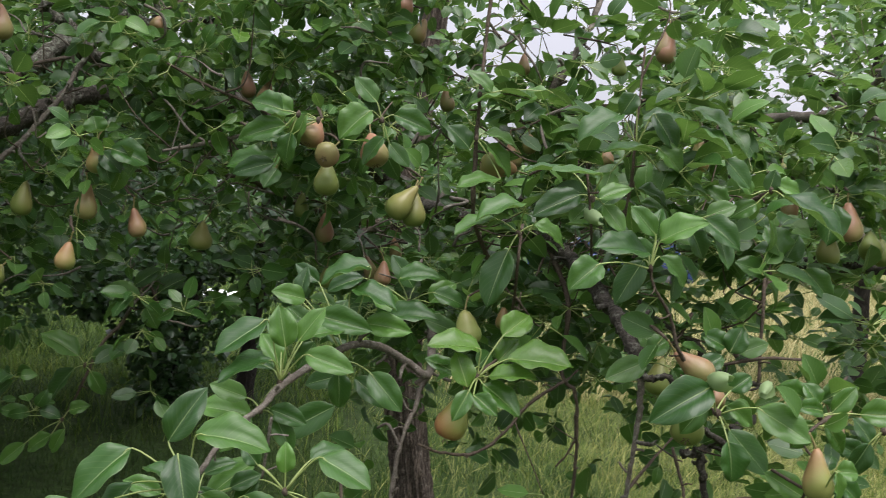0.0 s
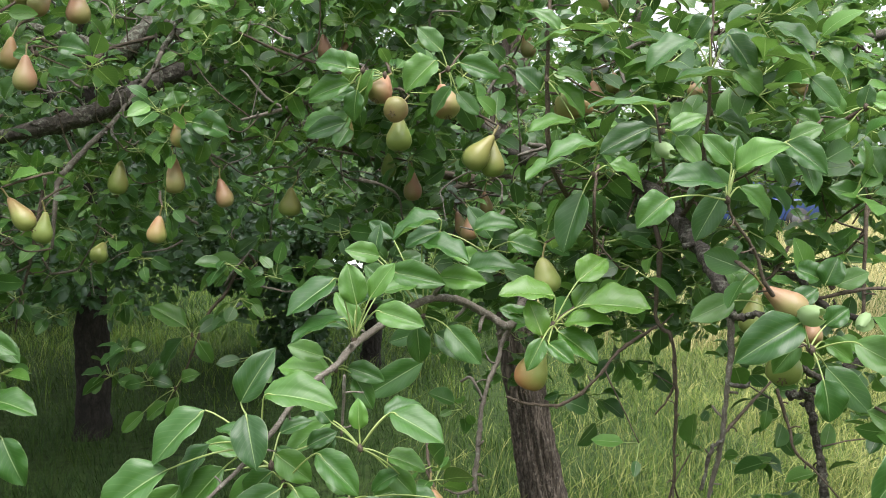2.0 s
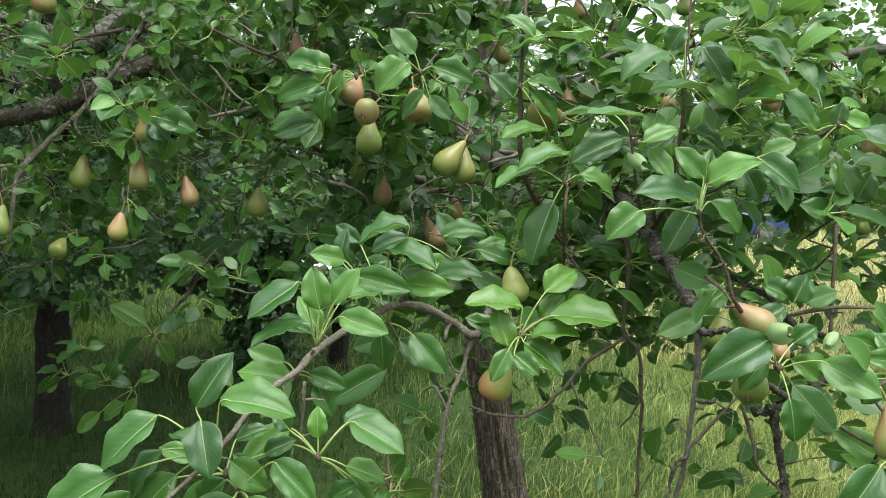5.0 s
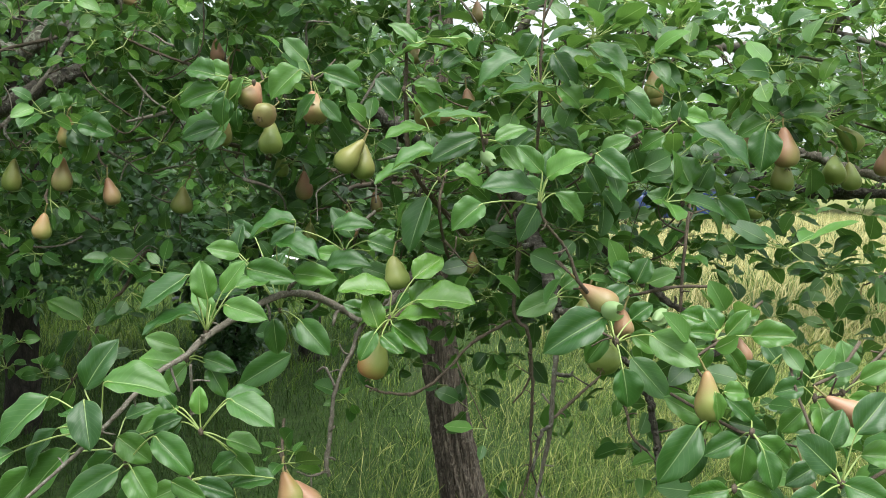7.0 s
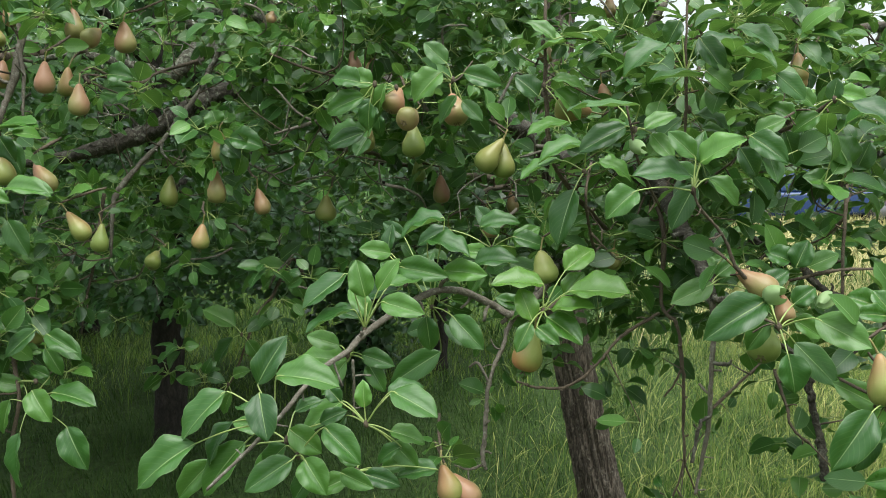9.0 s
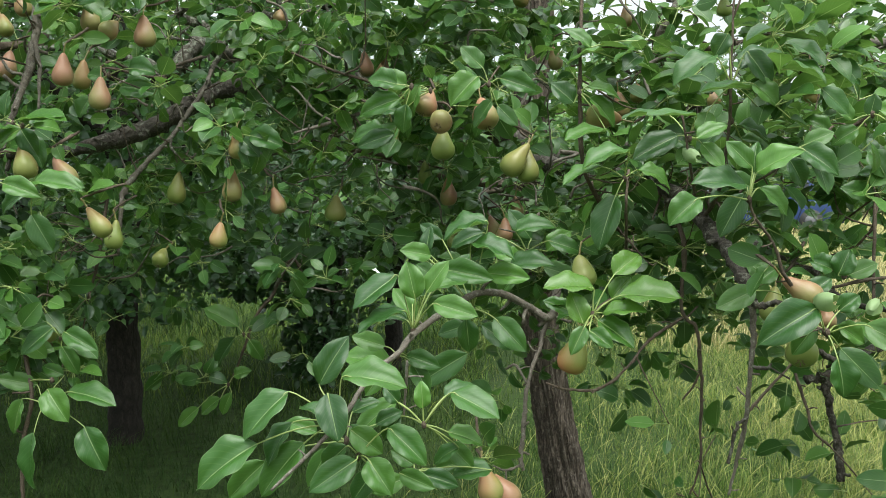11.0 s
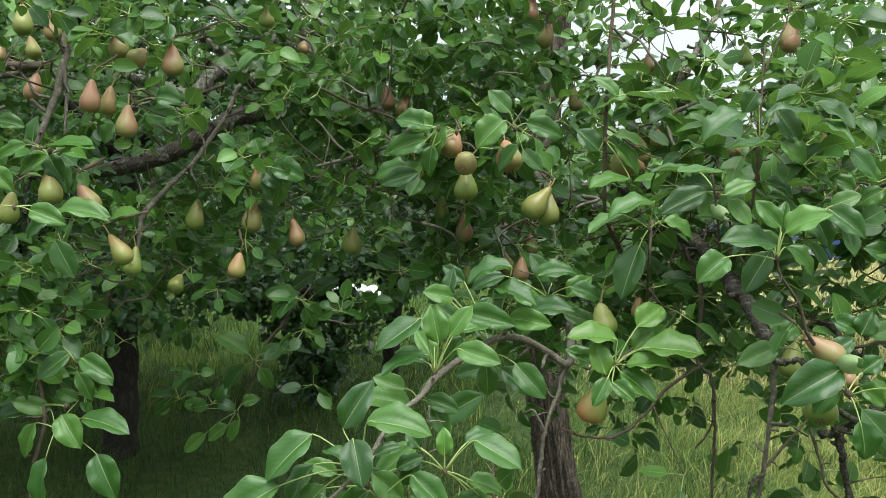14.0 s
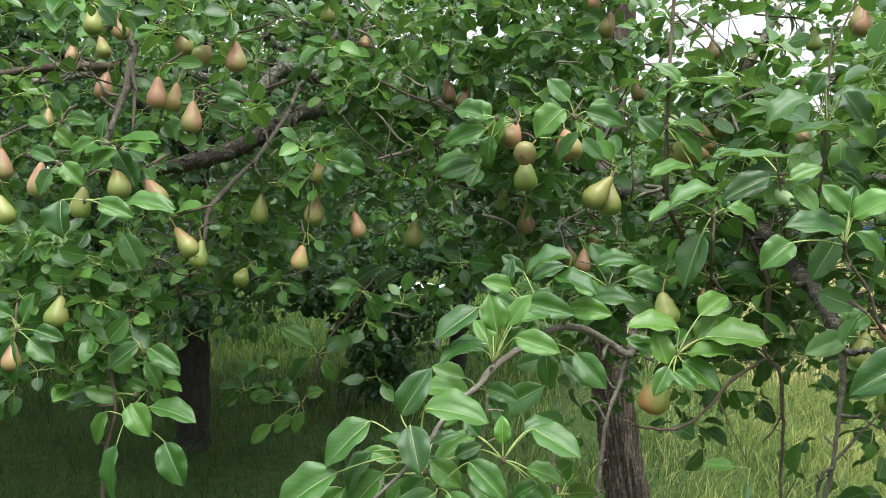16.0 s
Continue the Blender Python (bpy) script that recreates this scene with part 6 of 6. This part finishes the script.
SHADY = orchard_tree("pear_tree", (-2.64, 5.35, 0), 4.4, 2.5, 0.95, 4300, 0.066, LEAF_SHADED, "old orchard tree with a straight trunk, deep shade put into its colours", 0.02, 3, thick=0.092)
orchard_tree("pear_tree", (-5.4, 9.0, 0), 4.4, 1.9, 0.42, 1800, 0.08, LEAF_SHADED, "orchard tree with low hanging branches, shade put into its colours", 0.1, 5, thick=0.09)
HANGING = orchard_tree("pear_tree", (-1.35, 7.7, 0), 2.9, 1.35, 0.75, 1200, 0.075, LEAF_DEEP_SHADE, "slender orchard tree behind the pear tree", 0.05, 8, thick=0.07)
orchard_tree("pear_tree", (4.4, 9.0, 0), 5.0, 2.1, 1.75, 2000, 0.08, LEAF_HEDGE, "bright green orchard tree at the edge of the dry meadow", -0.1, 9, thick=0.08)
# Added almost out of view, to keep side light off the grass.
orchard_tree("pear_tree", (-5.9, 5.2, 0), 4.6, 2.5, 0.9, 3000, 0.08, LEAF_SHADED, "tree added at the edge of view to block light from the left", 0.1, 15, thick=0.1)
orchard_tree("pear_tree", (-6.6, 8.2, 0), 5.0, 2.6, 0.6, 1900, 0.1, LEAF_SHADED, "orchard tree further down the row, shade put into its colours", 0.1, 12, thick=0.1)


def hanging_limb(tree, start, tip, wide, spurs, seed):
    """A low limb of a tree behind, with its leaves hanging in a dark wedge down to the grass; the shade is put into
    their colour.
    """
    r = np.random.default_rng(seed)
    a, b = np.array(start), np.array(tip)
    v, f = tube([(*a, 0.03), (*(a * 0.5 + b * 0.5 + np.array([0.1, -0.05, 0.12])), 0.018), (*b, 0.004)], 7, 6, 0.08, seed, 0.1)
    link_mesh("limb", v, f, BARK_SHADED, tree, origin=start)
    s = r.uniform(0, 1, spurs) ** 1.35
    d = r.normal(0, 0.5, (spurs, 3)) * (wide * (1 - 0.85 * s))[:, None]
    c = a + (b - a) * s[:, None] + d * np.array([1, 0.8, 0.5])
    c = c[segment_gap(c, (0.05, 0.0, 1.7), (-3.0, 14.5, 0.14)) > 0.13]
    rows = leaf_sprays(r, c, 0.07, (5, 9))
    joined_leaves("hanging_leaves", tree, LEAF_DEEP_SHADE, TINY, rows[1], *rows[2:], stalk=None, label="leaves hanging from a low limb, deep shade put into their colour")


hanging_limb(HANGING, (-1.62, 7.0, 1.45), (-1.76, 6.65, 0.16), 0.85, 560, 17)
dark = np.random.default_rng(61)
# Filler leaves whose colour carries the shade beneath the crowns.
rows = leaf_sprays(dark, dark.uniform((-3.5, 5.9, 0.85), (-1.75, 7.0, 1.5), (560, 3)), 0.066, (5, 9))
joined_leaves("inner_leaves", HANGING, LEAF_DEEP_SHADE, TINY, rows[1], *rows[2:], stalk=None, label="leaves under the crowns, deep shade put into their colour")
# A roof of leaves out of view, added to throw shade on the ground.
rows = leaf_sprays(dark, dark.uniform((-4.6, 1.9, 2.95), (-0.9, 4.7, 3.7), (1500, 3)), 0.10, (5, 9))
joined_leaves("upper_leaves", TREE, LEAF, SPECK, rows[1], *rows[2:], stalk=None, label="unseen roof of leaves added to shade the ground")
rows = leaf_sprays(dark, dark.uniform((-3.7, 4.2, 0.92), (-1.9, 5.2, 1.3), (330, 3)), 0.060, (5, 9))
joined_leaves("low_leaves", SHADY, LEAF_SHADED, TINY, rows[1], *rows[2:], stalk=None, label="leaves hanging low round the trunk")
hanging_limb(HANGING, (-2.0, 7.2, 1.5), (-2.3, 6.8, 0.75), 0.5, 220, 18)
k = 0
for x, y, h, r in ((-22, 34, 8, 4.5), (-15, 36, 7.5, 4.5), (-9, 33, 6.5, 4), (-3.5, 37, 6.0, 3.6), (1.5, 40, 4.6, 3.4), (6, 38, 4.4, 3.2), (11, 37, 5.4, 3.6), (16, 35, 6.5, 4), (22, 38, 8, 4.5), (29, 36, 8, 5)):
    k += 1
    orchard_tree("field_tree", (x, y, 0), h, r, 0.3, 750, 0.34, LEAF_HEDGE, "leafy tree in the row along the far edge of the field", 0.2, 20 + k, thick=0.16, limbs=4)


# ---- ground and grass ----
def ground():
    xs = np.concatenate([np.linspace(-400, -14, 12), np.linspace(-12, 12, 61), np.linspace(14, 400, 12)])
    ys = np.concatenate([np.linspace(-300, -6, 8), np.linspace(-4, 18, 56), np.linspace(20, 600, 16)])
    verts = [(x, y, 0.05 * noise.noise(Vector((x * 0.6, y * 0.6, 0))) if abs(x) < 13 and -5 < y < 19 else 0.0) for y in ys for x in xs]
    w = len(xs)
    faces = [(j * w + i, j * w + i + 1, (j + 1) * w + i + 1, (j + 1) * w + i) for j in range(len(ys) - 1) for i in range(w - 1)]
    return tagged(link_mesh("ground", verts, faces, GROUND), "meadow ground, green under the trees and dry beyond", "ground", kind="structure")


ground()


def grass(name, mat, label, places, height, width, seeds, heads=0.0):
    """Blades of grass, each a bent strip of its own, as one mesh of stuff."""
    r = np.random.default_rng(seeds)
    n = len(places)
    patch = np.array([noise.noise(Vector((a * 2.3, b * 2.3, seeds))) for a, b, _ in places])
    h = height * r.uniform(0.45, 1.25, n) * (1 + 0.75 * patch)
    az = r.uniform(0, 2 * math.pi, n)
    bend = np.stack([np.cos(az), np.sin(az)], 1) * (h * r.uniform(0.15, 1.05, n))[:, None]
    side = np.stack([-np.sin(az + 0.6), np.cos(az + 0.6)], 1) * (width * r.uniform(0.6, 1.3, n))[:, None]
    rows = []
    for s, wd in ((0.0, 1.0), (0.62, 0.8), (0.85, 0.5), (1.0, 0.12)) if heads else ((0.0, 1.0), (0.6, 0.75), (1.0, 0.12)):
        mid = places[:, :2] + bend * (s**2.0)
        z = places[:, 2] + h * (s - 0.2 * s * s)
        k = wd * (1 + (heads if 0.7 < s < 0.9 else 0))
        rows += [np.column_stack([mid - side * k, z]), np.column_stack([mid + side * k, z])]
    v = np.stack(rows, 1).reshape(-1, 3)
    f = np.array([(2 * i, 2 * i + 1, 2 * i + 3, 2 * i + 2) for i in range(len(rows) // 2 - 1)])
    q = (f[None] + (np.arange(n) * len(rows))[:, None, None]).reshape(-1, 4)
    me = bpy.data.meshes.new(name)
    me.vertices.add(len(v))
    me.vertices.foreach_set("co", v.astype(np.float32).ravel())
    me.loops.add(q.size)
    me.loops.foreach_set("vertex_index", q.astype(np.int32).ravel())
    me.polygons.add(len(q))
    me.polygons.foreach_set("loop_start", np.arange(0, q.size, 4, dtype=np.int32))
    me.update()
    me.validate()
    me.materials.append(mat)
    return tagged(new(name, me), label, "grass", kind="stuff")


def meadow(x0, x1, y0, y1, n, seed, dry):
    """Places in tufts; dry: they keep to the dry side of the meadow, or to the green one, or (None) to neither."""
    r = np.random.default_rng(seed)
    p = np.column_stack([r.uniform(x0, x1, n), y0 + (y1 - y0) * r.uniform(0, 1, n) ** 1.5])
    tuft = np.array([noise.noise(Vector((a * 1.7, b * 1.7, seed))) for a, b in p])
    lean_dry = np.clip(0.5 + (p[:, 0] - 0.13 * p[:, 1] + 0.3) * 0.38, 0, 1)
    want = np.clip((p[:, 1] - 6.0) * 0.4, 0.05, 1) if dry is None else lean_dry if dry else 1 - 0.5 * lean_dry
    ok = (tuft + r.uniform(-0.35, 0.65, n) > -0.1) & (r.uniform(0, 1, n) < want)
    p = p[ok]
    z = np.array([0.05 * noise.noise(Vector((a * 0.6, b * 0.6, 0))) for a, b in p]) - 0.01
    return np.column_stack([p, z])


grass("grass", GRASS, "green meadow grass standing under the trees", meadow(-7, 7, 2.6, 14, 270000, 4, False), 0.13, 0.0019, 41)
grass("grass", GRASS, "short green grass of the lane", meadow(-7, 7, -5, 3.2, 80000, 9, False), 0.12, 0.003, 47)
grass("dry_grass", STRAW, "yellow-green grass on the sunny side of the lane", meadow(-1.5, 8, -5, 3.2, 50000, 11, True), 0.13, 0.003, 49)
grass("grass", GRASS, "low green grass further down the meadow", meadow(-12, 12, 9, 26, 30000, 5, False), 0.30, 0.007, 42)
grass("dry_grass", STRAW, "yellow-green grass stalks in the open meadow", meadow(-1.5, 8, 2.8, 14, 210000, 6, True), 0.14, 0.0011, 43)
grass("dry_grass", DRY, "pale dry grass of the far meadow", meadow(-1, 16, 8.6, 30, 46000, 7, True), 0.36, 0.006, 44)
# Lighter blade tone puts the sunlit look of this strip into the colour.
grass("dry_grass", STRAW, "yellow-green tall grass beyond the orchard row", meadow(-9, -0.5, 6.0, 17, 60000, 10, None), 0.19, 0.003, 48)
grass("seed_grass", SEED, "pale nodding grass heads over the meadow", meadow(-2.2, 6, 3.2, 10, 48000, 8, True), 0.25, 0.0009, 46, 3.4)
tall = np.array([(-0.28, 3.75, 0.0), (-0.2, 3.78, 0.0), (-1.75, 3.0, 0), (-1.5, 3.05, 0), (-2.0, 3.1, 0), (-1.6, 2.95, 0), (-2.2, 3.0, 0), (0.1, 3.7, 0), (0.05, 3.8, 0)])
grass("tall_grass", STRAW, "single tall dry grass stalks gone to seed", tall, 0.7, 0.003, 45, 1.6)


# ---- parked cars in the field ----
def box(bm, x0, x1, y0, y1, z0, z1, bevel=0.0, top_in=(0, 0, 0)):
    """A bevelled block whose top is drawn in by top_in (front, back, sides)."""
    fr, bk, sd = top_in
    vs = [bm.verts.new(p) for p in ((x0, y0, z0), (x1, y0, z0), (x1, y1, z0), (x0, y1, z0), (x0 + fr, y0 + sd, z1), (x1 - bk, y0 + sd, z1), (x1 - bk, y1 - sd, z1), (x0 + fr, y1 - sd, z1))]
    fs = [bm.faces.new([vs[i] for i in q]) for q in ((3, 2, 1, 0), (4, 5, 6, 7), (0, 1, 5, 4), (1, 2, 6, 5), (2, 3, 7, 6), (3, 0, 4, 7))]
    if bevel:
        es = list({e for f_ in fs for e in f_.edges})
        bmesh.ops.bevel(bm, geom=es, offset=bevel, segments=3, affect="EDGES", profile=0.6)


def car(name, m, paint, label, length=4.3, height=1.46):
    top = tagged(new(name), label, "car")
    top.matrix_basis = m
    half = length / 2
    bm = bmesh.new()
    box(bm, -half, half, -0.85, 0.85, 0.24, 0.86, 0.1, (0.12, 0.1, 0.06))
    part("body", bm, paint, top)
    bm = bmesh.new()
    box(bm, -half * 0.52, half * 0.88, -0.76, 0.76, 0.84, height, 0.09, (0.62, 0.42, 0.14))
    part("cabin", bm, paint, top)
    for sgn in (-1, 1):
        for x0, x1 in ((-half * 0.28, half * 0.12), (half * 0.16, half * 0.62)):
            bm = bmesh.new()
            box(bm, x0, x1, sgn * 0.70 - 0.03, sgn * 0.70 + 0.03, 0.93, height - 0.14, 0.02, (0.16, 0.06, 0))
            w = part("side_window", bm, GLASS_DARK, top, "dark car window")
            w.rotation_euler = (sgn * -0.0, 0, 0)
        for xw in (-half * 0.62, half * 0.62):
            bm = bmesh.new()
            bmesh.ops.create_cone(bm, cap_ends=True, segments=24, radius1=0.31, radius2=0.31, depth=0.2, matrix=pose(0, 0, 0, 90))
            bmesh.ops.bevel(bm, geom=[e for e in bm.edges if e.is_boundary or len(e.link_faces) == 2 and e.calc_face_angle(0) > 1], offset=0.03, segments=2, affect="EDGES")
            tyre = part("wheel", bm, TYRE, top, "black tyre")
            tyre.location = (xw, sgn * 0.78, 0.31)
            bm = bmesh.new()
            bmesh.ops.create_cone(bm, cap_ends=True, segments=20, radius1=0.2, radius2=0.17, depth=0.06, matrix=pose(0, 0, 0, 90))
            part("rim", bm, CHROME, tyre, "grey metal rim").location = (0, sgn * 0.09, 0)
        bm = bmesh.new()
        box(bm, -half - 0.01, -half + 0.1, sgn * 0.62 - 0.16, sgn * 0.62 + 0.16, 0.6, 0.74, 0.03)
        part("headlight", bm, LAMP_CLEAR, top, "pale headlight")
    bm = bmesh.new()
    box(bm, -half * 0.5, -half * 0.24, -0.6, 0.6, 0.9, height - 0.1, 0.02, (0.42, -0.36, 0.06))
    part("windscreen", bm, GLASS_DARK, top, "dark glass windscreen")
    return top


car("parked_car", pose(5.3, 26.0, 0.0, 0, 0, 3), CAR_BLUE, "dark blue car parked beyond the dry meadow", 4.8, 1.5)


def fleece(place, length, width, height):
    """A long low cover, sagging and wrinkled, held down along its edges; cover and stones are made up for an
    unidentified white patch.
    """
    rows, cols = 40, 14
    verts = []
    for i in range(rows + 1):
        for k in range(cols + 1):
            a = math.pi * k / cols
            sag = 0.75 + 0.25 * abs(math.cos(i * math.pi / 8))
            w = 1 + 0.06 * noise.noise(Vector((i * 0.5, k * 0.6, 0)))
            verts.append((place[0] - length / 2 + length * i / rows, place[1] - math.cos(a) * width / 2 * w, place[2] - 0.02 + math.sin(a) * height * sag * w))
    faces = [(i * (cols + 1) + k, i * (cols + 1) + k + 1, (i + 1) * (cols + 1) + k + 1, (i + 1) * (cols + 1) + k) for i in range(rows) for k in range(cols)]
    top = tagged(new("white_stand_in"), "low white form, made up for an unidentified white patch", "cover")
    top.location = place
    link_mesh("fleece", verts, faces, FLEECE, top, origin=place)
    for i in range(6):
        bm = bmesh.new()
        bmesh.ops.create_icosphere(bm, subdivisions=2, radius=0.08)
        for v in bm.verts:
            v.co *= 1 + 0.3 * noise.noise(v.co * 9 + Vector((i, 0, 0)))
        part("edge_stone", bm, TYRE, top, "dark stone holding the edge").location = (-length / 2 + 0.2 + i * (length - 0.4) / 5, -width / 2 - 0.03, 0.05)


fleece((-3.05, 14.5, 0.0), 0.9, 0.6, 0.2)
